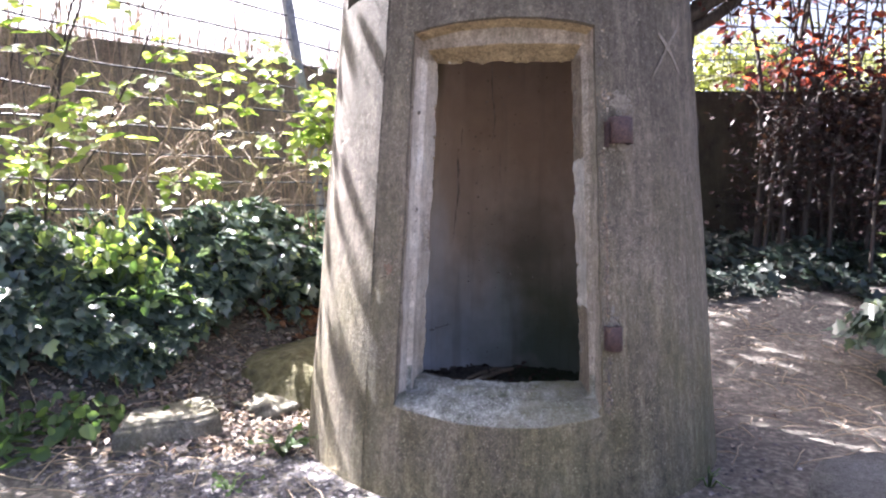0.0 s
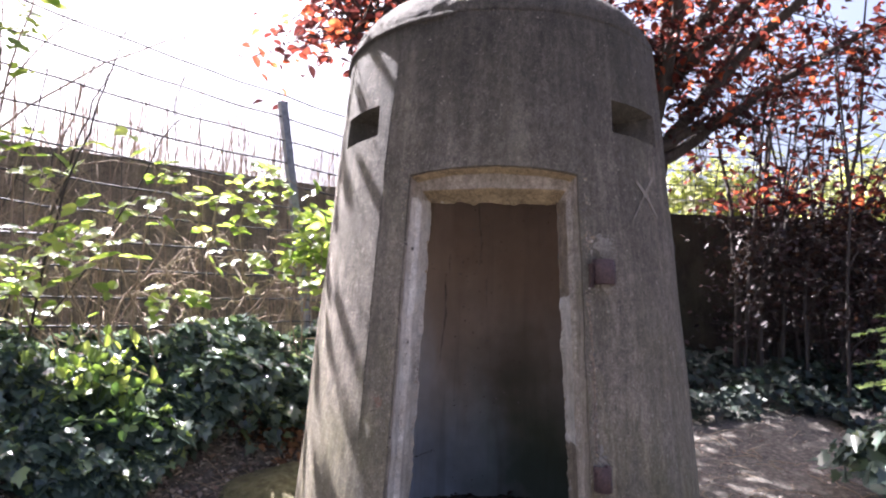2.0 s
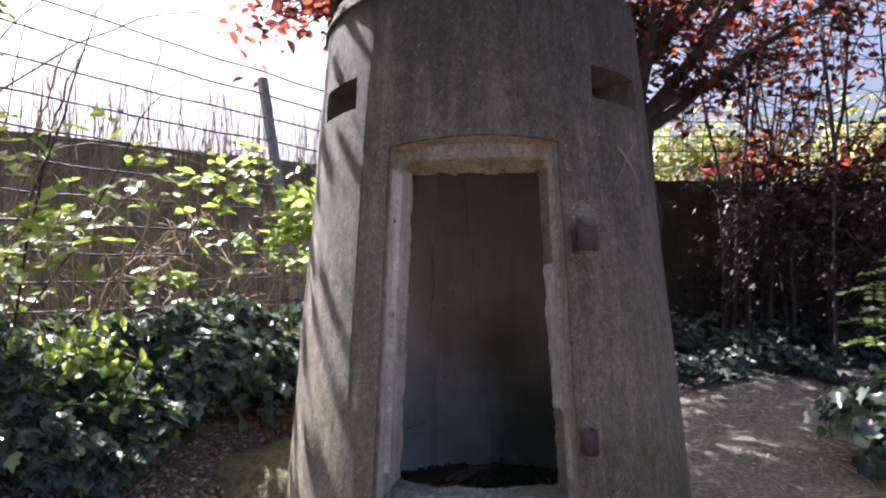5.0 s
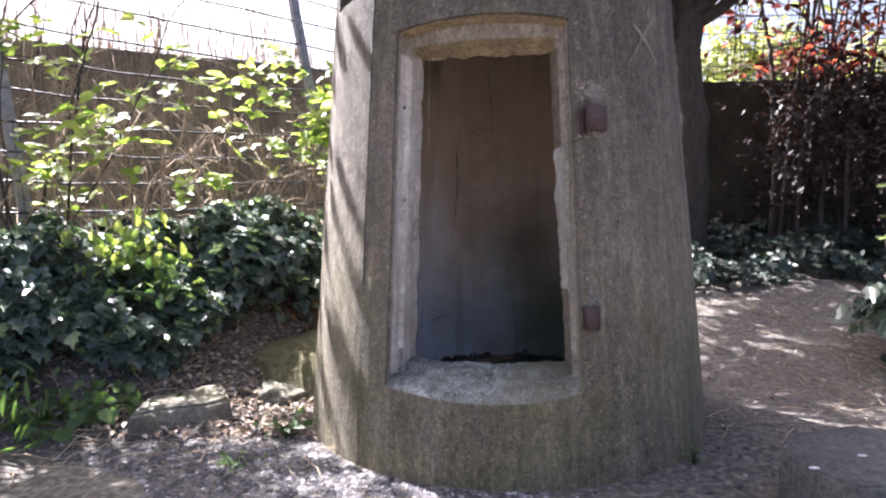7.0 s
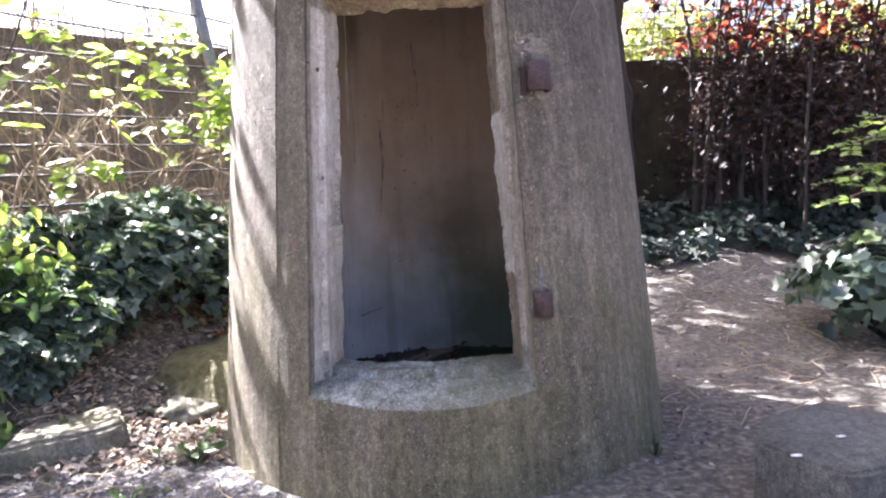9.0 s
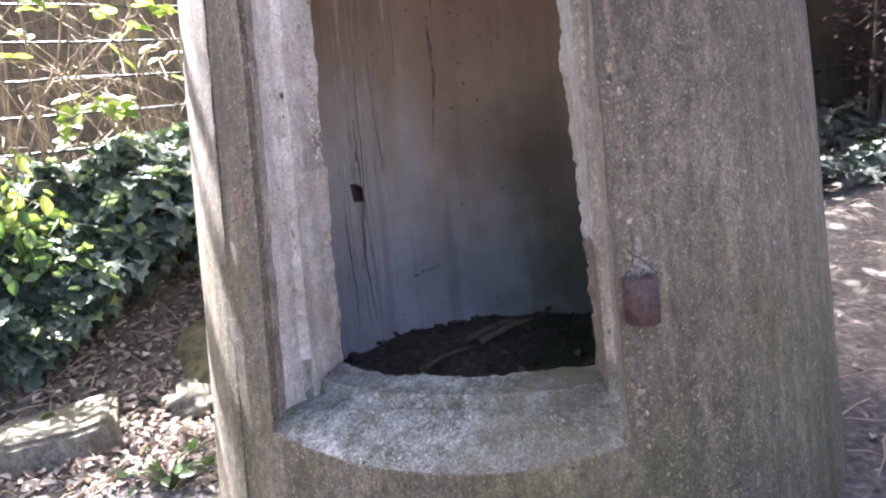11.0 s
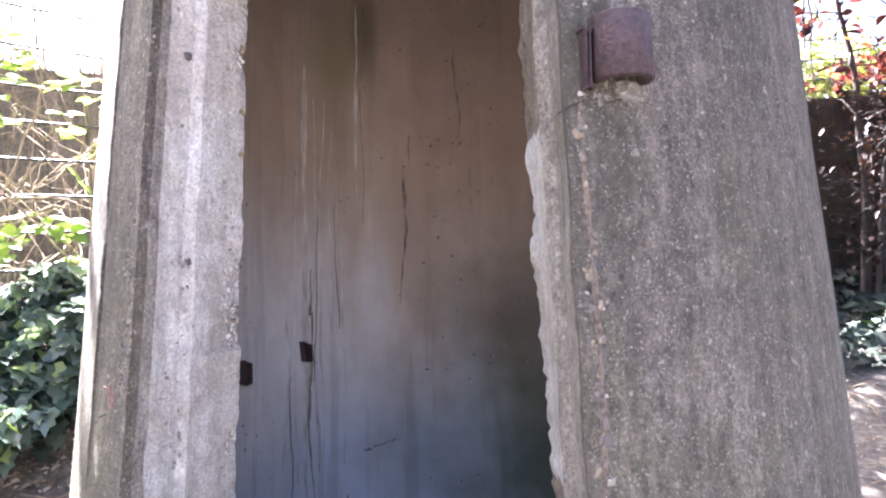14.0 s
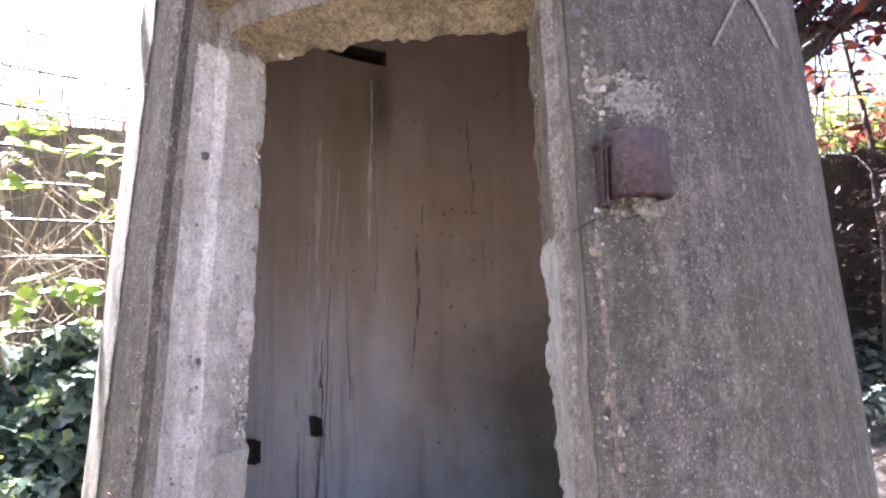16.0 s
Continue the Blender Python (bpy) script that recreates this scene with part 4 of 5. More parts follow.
def behind_fence(r):
    u, d = r.uniform(-1.5, 3.6), r.uniform(-0.75, -0.06)
    p = FENCE_A + FDIR * u + FNRM * d
    return p.x, p.y, height(p.x, p.y) - 0.05


stalks("dry_stalks", random.Random(3), 110, behind_fence, 0.4, 1.75, 0.0045, CANE, "dry brown reed stalks behind the wire fence")


def beyond_wall(r):
    u = r.uniform(0, 1)
    return -4.6 + 5.2 * u + r.uniform(-0.3, 0.3) - 0.6, 4.1 + 3.1 * u + 0.6 + r.uniform(0, 1.2), 1.0


stalks("dry_twigs", random.Random(4), 820, beyond_wall, 1.5, 2.9, 0.0075, CANE, "bare pale twigs rising behind the boundary wall", 0.15, 0.05)


# ivy on the bank: layered, tilted leaves that follow the slope
def ivy_patch(name, rs, count, us, ds, thick, size, label, mat=IVY):
    u = rs.uniform(us[0], us[1], count)
    d = rs.uniform(ds[0], ds[1], count)
    pts, nms = [], []
    for a, b in zip(u, d):
        p = FENCE_A + FDIR * a + FNRM * b
        h = height(p.x, p.y)
        if b > 0.68 + 0.3 * noise.noise((a * 1.8, 3, 1)) - 0.14 * smooth01((0.9 - a) / 0.8):
            continue
        lumpy = 0.5 + 0.9 * noise.noise((a * 1.9, b * 1.9, 1)) + 0.5 * noise.noise((a * 5, b * 5, 2))
        t = thick * max(0.12, lumpy) * smooth01((0.9 - b) / 0.35) + 0.3 * math.exp(-((a - 0.62) / 0.38) ** 2 - ((b - 0.3) / 0.28) ** 2)
        w = rs.uniform(0, 1) ** 0.4
        over = FNRM * (0.1 * w * t / thick)
        pts.append((p.x + over.x, p.y + over.y, h + 0.02 + t * w))
        nms.append((FNRM.x * 0.45, FNRM.y * 0.45, 0.85))
    pts, nms = np.array(pts), np.array(nms)
    nms = nms + rs.normal(size=nms.shape) * 0.42
    spin = np.tile(np.array([FNRM.x * 0.7, FNRM.y * 0.7, -0.7]), (len(pts), 1))
    return tagged(finish(name, leaves(name, pts, nms, size * rs.uniform(0.6, 1.25, len(pts)), LOBED, rs, spin), mat), label, "ivy", kind="stuff")


ivy_patch("ivy", np.random.RandomState(11), 20000, (-0.6, 3.2), (-0.35, 1.0), 0.28, 0.078, "glossy dark green ivy covering the earth bank")


def bramble(rnd, rs, name, canes, leaf_size, label, per_cane=34, mat=BRAMBLE):
    """Arching canes with threefold leaves; canes: foot, crest and tip."""
    root = thing(name, label, "bramble")
    lv, ln, lsz, sp = [], [], [], []
    for foot, crest, tip, thick in canes:
        foot, crest, tip = Vector(foot), Vector(crest), Vector(tip)
        pts = []
        for i in range(19):
            u = i / 18
            p = foot.lerp(crest * 2 - (foot + tip) / 2, u).lerp((crest * 2 - (foot + tip) / 2).lerp(tip, u), u)
            pts.append(p + Vector((rnd.uniform(-1, 1), rnd.uniform(-1, 1), rnd.uniform(-1, 1))) * 0.012)
        v, f = tube(pts, [thick * (1 - 0.7 * i / 18) for i in range(19)], 6)
        finish("cane", mesh_of("cane", v, f), CANE, root)
        nodes = [rnd.uniform(0.35, 1.0) for _ in range(4)]
        for k in range(per_cane):
            u = max(0.2, min(1.0, rnd.choice(nodes) + rnd.gauss(0, 0.035)))
            q = pts[min(18, int(u * 18))]
            stem = q + Vector((rnd.gauss(0, 0.07), rnd.gauss(0, 0.07) - 0.02, rnd.gauss(0, 0.06)))
            n = Vector((rnd.gauss(0.1, 0.45), rnd.gauss(-0.35, 0.45), 1.0)).normalized()
            away = Vector((rnd.gauss(0, 1), rnd.gauss(0, 1), -0.3)).normalized()
            side = n.cross(away).normalized()
            along = (Vector((stem.x, stem.y)) - FENCE_A).dot(FDIR)
            if 0.8 < along < 1.4 and stem.z > 1.4 and rnd.random() < 0.65:
                continue
            for dirn, s in ((away, 1.0), ((away * 0.2 + side).normalized(), 0.85), ((away * 0.2 - side).normalized(), 0.85)):
                lv.append(stem + dirn * 0.012)
                ln.append(n)
                sp.append(dirn * 3)
                lsz.append(leaf_size * s * rnd.uniform(0.7, 1.2))
    me = leaves("foliage", np.array(lv), np.array(ln), np.array(lsz), BROAD, rs, np.array(sp), 1.3)
    finish("foliage", me, mat, root, "fresh yellow-green leaves", True, "stuff")
    return root


rb = random.Random(21)
canes = []
for i in range(19):
    u = rb.uniform(-0.1, 2.6)
    f0 = FENCE_A + FDIR * u + FNRM * rb.uniform(-0.1, 0.3)
    c0 = FENCE_A + FDIR * (u + rb.uniform(-0.4, 0.4)) + FNRM * rb.uniform(-0.05, 0.35)
    t0 = FENCE_A + FDIR * (u + rb.uniform(-0.8, 0.8)) + FNRM * rb.uniform(0.1, 0.5)
    canes.append(((f0.x, f0.y, 0.7), (c0.x, c0.y, rb.uniform(1.15, 1.98)), (t0.x, t0.y, rb.uniform(1.0, 1.8)), 0.006))
bramble(rb, np.random.RandomState(22), "bramble", canes, 0.078, "sunlit bramble climbing the wire fence, with fresh leaves", 15)
bramble(random.Random(31), np.random.RandomState(32), "bramble", [((-0.85, 4.1, 0.7), (-0.75, 3.85, 1.62), (-0.6, 3.55, 0.95), 0.005), ((-0.95, 4.2, 0.7), (-0.8, 3.8, 1.45), (-0.62, 3.6, 1.1), 0.005)],
        0.08, "bramble shoot hanging down beside the bunker", 26)
bare = []
for a, c, b in (((-1.75, 3.35, 0.85), (-1.6, 3.6, 1.28), (-1.15, 3.95, 1.05)), ((-1.3, 3.9, 0.8), (-1.0, 3.9, 1.2), (-0.62, 3.85, 1.12)), ((-2.9, 3.0, 1.2), (-1.7, 3.7, 2.75), (-0.75, 4.4, 2.62)),
                ((-2.4, 2.9, 0.9), (-2.25, 3.1, 2.2), (-1.75, 3.5, 2.95)), ((-2.5, 2.8, 0.8), (-2.2, 2.95, 2.1), (-2.35, 2.9, 3.1)), ((-2.2, 3.2, 0.8), (-2.05, 3.3, 2.0), (-1.9, 3.4, 2.6))):
    a, c, b = Vector(a), Vector(c), Vector(b)
    q = c * 2 - (a + b) / 2
    pts = [a.lerp(q, i / 16).lerp(q.lerp(b, i / 16), i / 16) + Vector((rb.gauss(0, 0.008), rb.gauss(0, 0.008), rb.gauss(0, 0.008))) for i in range(17)]
    v, f = tube(pts, [0.007 * (1 - 0.6 * i / 16) for i in range(17)], 6)
    tagged(finish("bare_cane", mesh_of("bare_cane", v, f), CANE), "long bare arching bramble cane at the fence", "cane", "bare bramble canes")
rq = random.Random(43)
for i in range(24):
    u = rq.uniform(1.55, 3.3)
    p = FENCE_A + FDIR * u + FNRM * rq.uniform(-0.3, 0.25)
    a = Vector((p.x, p.y, 0.75))
    b = a + Vector((rq.gauss(0.05, 0.45), rq.gauss(0.05, 0.35), rq.uniform(1.3, 2.6)))
    c = a.lerp(b, 0.55) + Vector((rq.gauss(0, 0.16), rq.gauss(0, 0.16), rq.uniform(0, 0.35)))
    q = c * 2 - (a + b) / 2
    pts = [a.lerp(q, k / 16).lerp(q.lerp(b, k / 16), k / 16) + Vector((rq.gauss(0, 0.01), rq.gauss(0, 0.01), rq.gauss(0, 0.01))) for k in range(17)]
    wd = rq.uniform(0.004, 0.009)
    shoots = [tube(pts, [wd * (1 - 0.7 * k / 16) for k in range(17)], 6)]
    for k in range(5):
        g0 = pts[rq.randint(5, 15)]
        g1 = g0 + Vector((rq.gauss(0, 0.14), rq.gauss(0, 0.14), rq.gauss(0.08, 0.12)))
        shoots.append(tube(bent(g0, g1, 4, 0.02, rq, 0.012), [0.003, 0.0028, 0.0024, 0.002, 0.0012], 4))
    v, f = join(*shoots)
    tagged(finish("bare_cane", mesh_of("bare_cane", v, f), BARK), "dark bare branching shoot rising above the fence", "cane", "bare bramble canes")
twigs = []
rt = random.Random(41)
for i in range(420):
    u, d = rt.uniform(-0.2, 2.8), rt.uniform(-0.2, 0.25)
    p = FENCE_A + FDIR * u + FNRM * d
    a = Vector((p.x, p.y, rt.uniform(0.8, 1.6)))
    b = a + Vector((rt.gauss(0, 0.25), rt.gauss(0, 0.2), rt.gauss(0.08, 0.22)))
    twigs.append(tube(bent(a, b, 5, rt.uniform(-0.03, 0.06), rt, 0.02), [0.003, 0.003, 0.0026, 0.002, 0.0015, 0.001], 4))
v, f = join(*twigs)
tagged(finish("dead_twigs", mesh_of("dead_twigs", v, f), DRY), "tangle of dead brown twigs in the bramble", "twigs", kind="stuff")


def herb(name, at, count, size, spread, tall, rs, mat, label, shape=OVATE):
    """A tuft of fresh leaves on short stems."""
    c = np.array(at)
    p = rs.normal(size=(count, 3)) * np.array([spread, spread, tall * 0.35])
    p[:, 2] = np.abs(p[:, 2]) + 0.02
    out = p * np.array([1, 1, 0]) + np.array([0.2, -0.5, 0.9]) * 0.12
    root = thing(name, label, "plant", at)
    pieces = []
    for q in p[:: max(1, count // 14)]:
        pieces.append(tube([(0, 0, -0.02), tuple(q * 0.5 + np.array([0, 0, 0.02])), tuple(q)], [0.004, 0.003, 0.002], 5))
    v, f = join(*pieces)
    finish("stem_tuft", mesh_of("stem_tuft", v, f), HERB, root, kind="stuff")
    finish("foliage", leaves("foliage", p, out / 0.12 + rs.normal(size=p.shape) * 0.5, size * rs.uniform(0.6, 1.2, count), shape, rs, p / (np.abs(p).max() + 1e-6) * 2), mat, root, kind="stuff")
    return root


rs = np.random.RandomState(51)
herb("nettle", (-1.62, 3.05, 0.62), 110, 0.066, 0.11, 0.42, rs, BRAMBLE, "bright sunlit nettle tuft growing out of the ivy")
herb("nettle", (-1.45, 3.0, 0.5), 60, 0.062, 0.1, 0.25, rs, HERB, "green nettle tuft growing out of the ivy")
herb("weed", (-1.53, 2.5, 0.06), 110, 0.058, 0.12, 0.14, rs, HERB, "green leafy weed beside the stone slab", BROAD)
herb("weed", (-1.7, 2.28, 0.0), 120, 0.1, 0.09, 0.3, rs, HERB, "rosette of long narrow green leaves on the gravel", LANCE)
herb("weed", (-0.62, 2.35, 0.03), 16, 0.04, 0.05, 0.06, rs, HERB, "small weed at the foot of the bunker")
herb("weed", (0.95, 2.13, 0.0), 6, 0.035, 0.02, 0.05, rs, HERB, "small grassy weed at the foot of the bunker", LANCE)
herb("weed", (-0.72, 2.05, 0.0), 14, 0.035, 0.05, 0.05, rs, HERB, "small weed in the gravel")

rc = random.Random(55)
canes = []
for i in range(16):
    u = rc.uniform(1.9, 3.6)
    a = FENCE_A + FDIR * u + FNRM * rc.uniform(-0.4, 0.3)
    c = a + Vector((rc.gauss(0, 0.2), rc.gauss(0, 0.2)))
    b = c + Vector((rc.gauss(0.1, 0.4), rc.gauss(0.1, 0.4)))
    canes.append(((a.x, a.y, 0.7), (c.x, c.y, rc.uniform(2.3, 3.6)), (b.x, b.y, rc.uniform(2.4, 4.0)), 0.007))
bramble(rc, np.random.RandomState(56), "climber", canes, 0.075, "tall climbing bramble tangle at the end of the fence", 40)

# ---- copper-leaved plum tree behind the bunker ----
plum = thing("plum_tree", "copper-leaved plum tree with a dark trunk and red foliage", "tree", (2.32, 6.1, 0.4))
PO = Vector((2.32, 6.1, 0.4))
rp = random.Random(61)
tips = []


def limb(name, points, r0, r1, parent):
    n = len(points) - 1
    fine = []
    for i in range(n):
        for k in range(4):
            fine.append(Vector(points[i]).lerp(Vector(points[i + 1]), k / 4))
    fine.append(Vector(points[-1]))
    for i in range(1, len(fine) - 1):
        fine[i] = fine[i] * 0.5 + (fine[i - 1] + fine[i + 1]) * 0.25 + Vector((rp.gauss(0, 1), rp.gauss(0, 1), rp.gauss(0, 1))) * min(0.012, r0 * 0.18)
    m = len(fine) - 1
    v, f = tube([p - PO for p in fine], [r0 + (r1 - r0) * i / m for i in range(m + 1)], 10)
    finish(name, mesh_of(name, v, f), BARK, parent)
    return fine


limb("trunk", [(2.3, 6.12, 0.2), (2.31, 6.1, 1.0), (2.3, 6.1, 1.8), (2.27, 6.1, 2.5), (2.24, 6.1, 3.1), (2.3, 6.08, 3.6)], 0.2, 0.1, plum)
main = [
    [(2.2, 6.1, 2.6), (2.75, 6.0, 2.95), (3.3, 5.9, 3.4), (4.0, 5.7, 3.85), (5.0, 5.5, 4.3)],
    [(2.2, 6.1, 2.6), (2.2, 6.05, 3.3), (2.55, 6.0, 4.2), (2.8, 5.9, 5.2)],
    [(2.15, 6.1, 2.6), (1.6, 6.0, 3.2), (0.8, 5.9, 3.9), (-0.2, 5.6, 4.3), (-0.9, 5.2, 3.9)],
    [(2.2, 6.1, 2.7), (1.9, 6.2, 3.6), (1.3, 6.3, 4.6), (0.6, 6.3, 5.4)],
    [(2.3, 6.1, 2.7), (3.0, 6.3, 3.6), (3.6, 6.4, 4.6), (4.2, 6.3, 5.5)],
    [(2.2, 6.1, 2.7), (1.5, 5.7, 3.7), (0.9, 5.2, 4.4), (0.3, 4.7, 4.7), (-0.2, 4.3, 4.8)],
    [(2.2, 6.1, 2.7), (2.3, 5.6, 3.7), (2.2, 5.0, 4.4), (2.2, 4.4, 4.8), (2.1, 3.9, 5.0)],
    [(0.6, 5.9, 4.1), (-0.1, 5.3, 3.9), (-0.6, 4.9, 3.55), (-0.72, 4.7, 3.25)],
    [(2.2, 6.1, 2.7), (1.6, 6.5, 3.7), (0.8, 6.8, 4.3), (0.0, 6.9, 4.7), (-0.6, 6.7, 5.0)],
    [(2.0, 6.1, 3.2), (1.3, 5.7, 3.9), (0.5, 5.5, 4.1), (-0.2, 5.9, 4.5)],
    # the next three limbs rise out of view, added to block sky light
    [(2.3, 6.1, 3.3), (3.0, 5.2, 4.8), (3.5, 4.5, 5.6), (4.0, 3.8, 6.0)],
    [(2.3, 6.1, 3.3), (3.6, 5.6, 4.9), (4.6, 5.1, 5.6), (5.6, 4.4, 6.0)],
    [(2.3, 6.1, 3.3), (2.3, 5.2, 4.9), (2.8, 4.2, 5.6), (3.0, 3.4, 5.9)],
    [(2.3, 6.1, 2.8), (2.6, 5.9, 3.0), (2.9, 5.8, 3.1), (3.2, 5.7, 3.0)],
    [(2.3, 6.1, 2.8), (3.2, 5.6, 3.9), (3.9, 5.0, 4.6), (4.5, 4.4, 5.0)],
]
for pts in main:
    fine = limb("limb", pts, 0.07, 0.02, plum)
    for q in fine[4:]:
        for k in range(11 if q.x < 2.4 and q.z > 3.4 else 7):
            d = Vector((rp.gauss(0, 1), rp.gauss(-0.2, 0.9), rp.gauss(0.15, 0.6))).normalized()
            tips.append((q, q + d * rp.uniform(0.4, 1.3)))
# stems of the thicket, leaning up from the ground before the wall
for i in range(46):
    x, y = rp.uniform(3.15, 6.1), rp.uniform(5.3, 6.5)
    z = height(x, y)
    top = (x + rp.gauss(0.25, 0.35), y + rp.gauss(-0.1, 0.2), rp.uniform(2.9, 4.6))
    fine = limb("stem", [(x, y, z - 0.1), (x + rp.gauss(0, 0.08), y, z + 1.0), ((x + top[0]) / 2 + rp.gauss(0, 0.1), (y + top[1]) / 2, (z + top[2]) / 2 + 0.3), top], rp.uniform(0.016, 0.04), 0.008, plum)
    for q in fine[2:]:
        for k in range((2 if rp.random() < 0.3 else 0) if 2.2 < q.z < 3.2 else 3 if 1.3 < q.z < 2.2 else 2):
            d = Vector((rp.gauss(0, 1), rp.gauss(-0.3, 0.8), rp.gauss(0.3, 0.6))).normalized()
            tips.append((q, q + d * rp.uniform(0.25, 0.8)))
pieces, lp, lnn, lsz, lsp = [], [], [], [], []
for a, b in tips:
    pts = bent(a - PO, b - PO, 4, 0.03, rp, 0.03)
    pieces.append(tube(pts, [0.008, 0.006, 0.005, 0.004, 0.002], 4))
    # extra leaves high out of view thicken the crown against sky light
    for k in range(16 if a.x > 2.3 and a.z > 4.6 else (3 if a.z < 3.3 else 5) if a.x > 2.4 and a.z > 2.3 else (9 if a.x < 3.7 else 16) if a.z < 2.3 else 9):
        u = rp.uniform(0.15, 1.05)
        q = (a - PO).lerp(b - PO, u) + Vector((rp.gauss(0, 0.06), rp.gauss(0, 0.06), rp.gauss(0, 0.06)))
        lp.append(q)
        lnn.append((rp.gauss(0, 0.6), rp.gauss(0, 0.6), 0.8))
        lsp.append((rp.gauss(0, 1), rp.gauss(0, 1), -0.8))
        lsz.append(rp.uniform(0.065, 0.13) * (0.6 if q.z + PO.z < 2.25 else 1.0))
v, f = join(*pieces)
finish("twig_growth", mesh_of("twig_growth", v, f), BARK, plum, "thin dark twigs", kind="stuff")
lp, lnn, lsz, lsp = np.array(lp), np.array(lnn), np.array(lsz), np.array(lsp)
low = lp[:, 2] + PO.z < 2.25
# darker copy of the copper leaf: the thicket's shade put into the colour
SHADED = leaf_material("shaded_copper_leaf", [(0.0, (0.016, 0.009, 0.01)), (0.7, (0.035, 0.016, 0.015)), (0.96, (0.07, 0.032, 0.026)), (1.0, (0.12, 0.08, 0.065))], 0.55, 0.12)
for nm, sel, mt, lb in (("crown", ~low, PLUM, "copper-red translucent leaves"), ("undergrowth", low, SHADED, "lower copper leaves, darkened in colour for shade")):
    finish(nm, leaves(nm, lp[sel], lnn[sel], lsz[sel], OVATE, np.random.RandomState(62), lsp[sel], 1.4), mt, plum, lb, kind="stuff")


def shade_tree(at, crown, spread, seed, label):
    """An unseen broad-leaved tree placed for its shade: trunk, limbs and a gappy crown."""
    global PO
    rr, rs2 = random.Random(seed), np.random.RandomState(seed)
    PO = Vector(at)
    tree = thing("tree", label, "tree", at)
    c = Vector(crown)
    limb("trunk", [at, (at[0], at[1] + 0.05, 1.5), tuple(Vector(at).lerp(c, 0.6)), tuple(c)], 0.13, 0.05, tree)
    lp3, ln3, ls3 = [], [], []
    for i in range(11):
        end = c + Vector((rr.gauss(0, spread[0]), rr.gauss(0, spread[1]), rr.gauss(0, spread[2]))) * 0.75
        limb("limb", [tuple(Vector(at).lerp(c, rr.uniform(0.55, 0.9))), tuple(c.lerp(end, 0.5) + Vector((0, 0, 0.1))), tuple(end)], 0.03, 0.008, tree)
        for k in range(150):
            q = end + Vector((rr.gauss(0, 0.2), rr.gauss(0, 0.2), rr.gauss(0, 0.13)))
            lp3.append(q - PO)
            ln3.append((rr.gauss(0, 0.6), rr.gauss(0, 0.6), 0.8))
            ls3.append(rr.uniform(0.06, 0.11))
    finish("crown", leaves("crown", np.array(lp3), np.array(ln3), np.array(ls3), BROAD, rs2), HEDGE, tree, "green leaves in loose clumps", kind="stuff")


shade_tree((-5.4, 4.2, 0.3), (-3.9, 4.2, 4.9), (0.33, 0.25, 0.15), 208, "green-leaved tree behind the fence shading the gravel")
shade_tree((-5.4, 2.9, 0.1), (-3.9, 3.25, 4.8), (0.7, 0.6, 0.4), 201, "green-leaved tree whose shade dapples the gravel")
# two more added out of view to shade the open ground and cut its bounce
shade_tree((-5.4, 1.5, 0.0), (-3.8, 1.95, 4.8), (0.8, 0.9, 0.4), 202, "unseen green-leaved tree added to shade the clearing")
shade_tree((-5.4, 0.3, 0.0), (-3.75, 0.6, 4.8), (0.9, 0.9, 0.4), 203, "unseen green-leaved tree added to shade the clearing")


def overhanging_tree(at, boughs, seed, label):
    """A tree whose long boughs reach out level, with short side twigs and leaves in two rows."""
    global PO
    rr, rs2 = random.Random(seed), np.random.RandomState(seed)
    PO = Vector(at)
    tree = thing("tree", label, "tree", at)
    limb("trunk", [at, (at[0] + 0.1, at[1], 1.6), (at[0] + 0.3, at[1], 3.0), (at[0] + 0.5, at[1], 4.4)], 0.14, 0.06, tree)
    lp3, ln3, ls3, pieces = [], [], [], []
    for pts in boughs:
        fine = limb("limb", [(at[0] + 0.3, at[1], 3.0), *pts], 0.02, 0.006, tree)
        a, b = Vector(pts[0]), Vector(pts[-1])
        across = (b - a).cross(Vector((0, 0, 1))).normalized()
        steps = int((b - a).length / 0.1)
        for i in range(steps):
            u = (i + rr.uniform(-0.2, 0.2)) / steps
            j = min(len(fine) - 2, 4 + int(u * (len(fine) - 5)))
            q = fine[j].lerp(fine[j + 1], (u * (len(fine) - 5)) % 1.0)
            for sgn in (-1, 1):
                tip = q + across * sgn * rr.uniform(0.2, 0.45) + Vector((0, 0, rr.gauss(0, 0.05)))
                pieces.append(tube(bent(q - PO, tip - PO, 3, 0.01, rr, 0.008), [0.004, 0.003, 0.0025, 0.0015], 4))
                for k in range(rr.choice((1, 2, 3))):
                    lp3.append(q.lerp(tip, rr.uniform(0.05, 1.0)) - PO)
                    ln3.append((SUN_TO.x + rr.gauss(0, 0.4), SUN_TO.y + rr.gauss(0, 0.4), SUN_TO.z))
                    ls3.append(rr.uniform(0.06, 0.085) * (1.35 - 0.5 * u))
    v, f = join(*pieces)
    finish("twig_growth", mesh_of("twig_growth", v, f), BARK, tree, "thin side twigs", kind="stuff")
    finish("crown", leaves("crown", np.array(lp3), np.array(ln3), np.array(ls3), BROAD, rs2), HEDGE, tree, "green leaves in loose rows", kind="stuff")


# added out of view so that its leaves streak the bunker with shade
overhanging_tree((-5.3, 4.6, 0.6), [[(-2.6, 4.6, 3.95), (-2.15, 4.2, 3.65), (-1.63, 3.7, 3.5), (-1.28, 3.4, 3.5), (-0.95, 3.1, 3.75)]], 207, "unseen tree added for streaked shade, with level boughs over the fence")
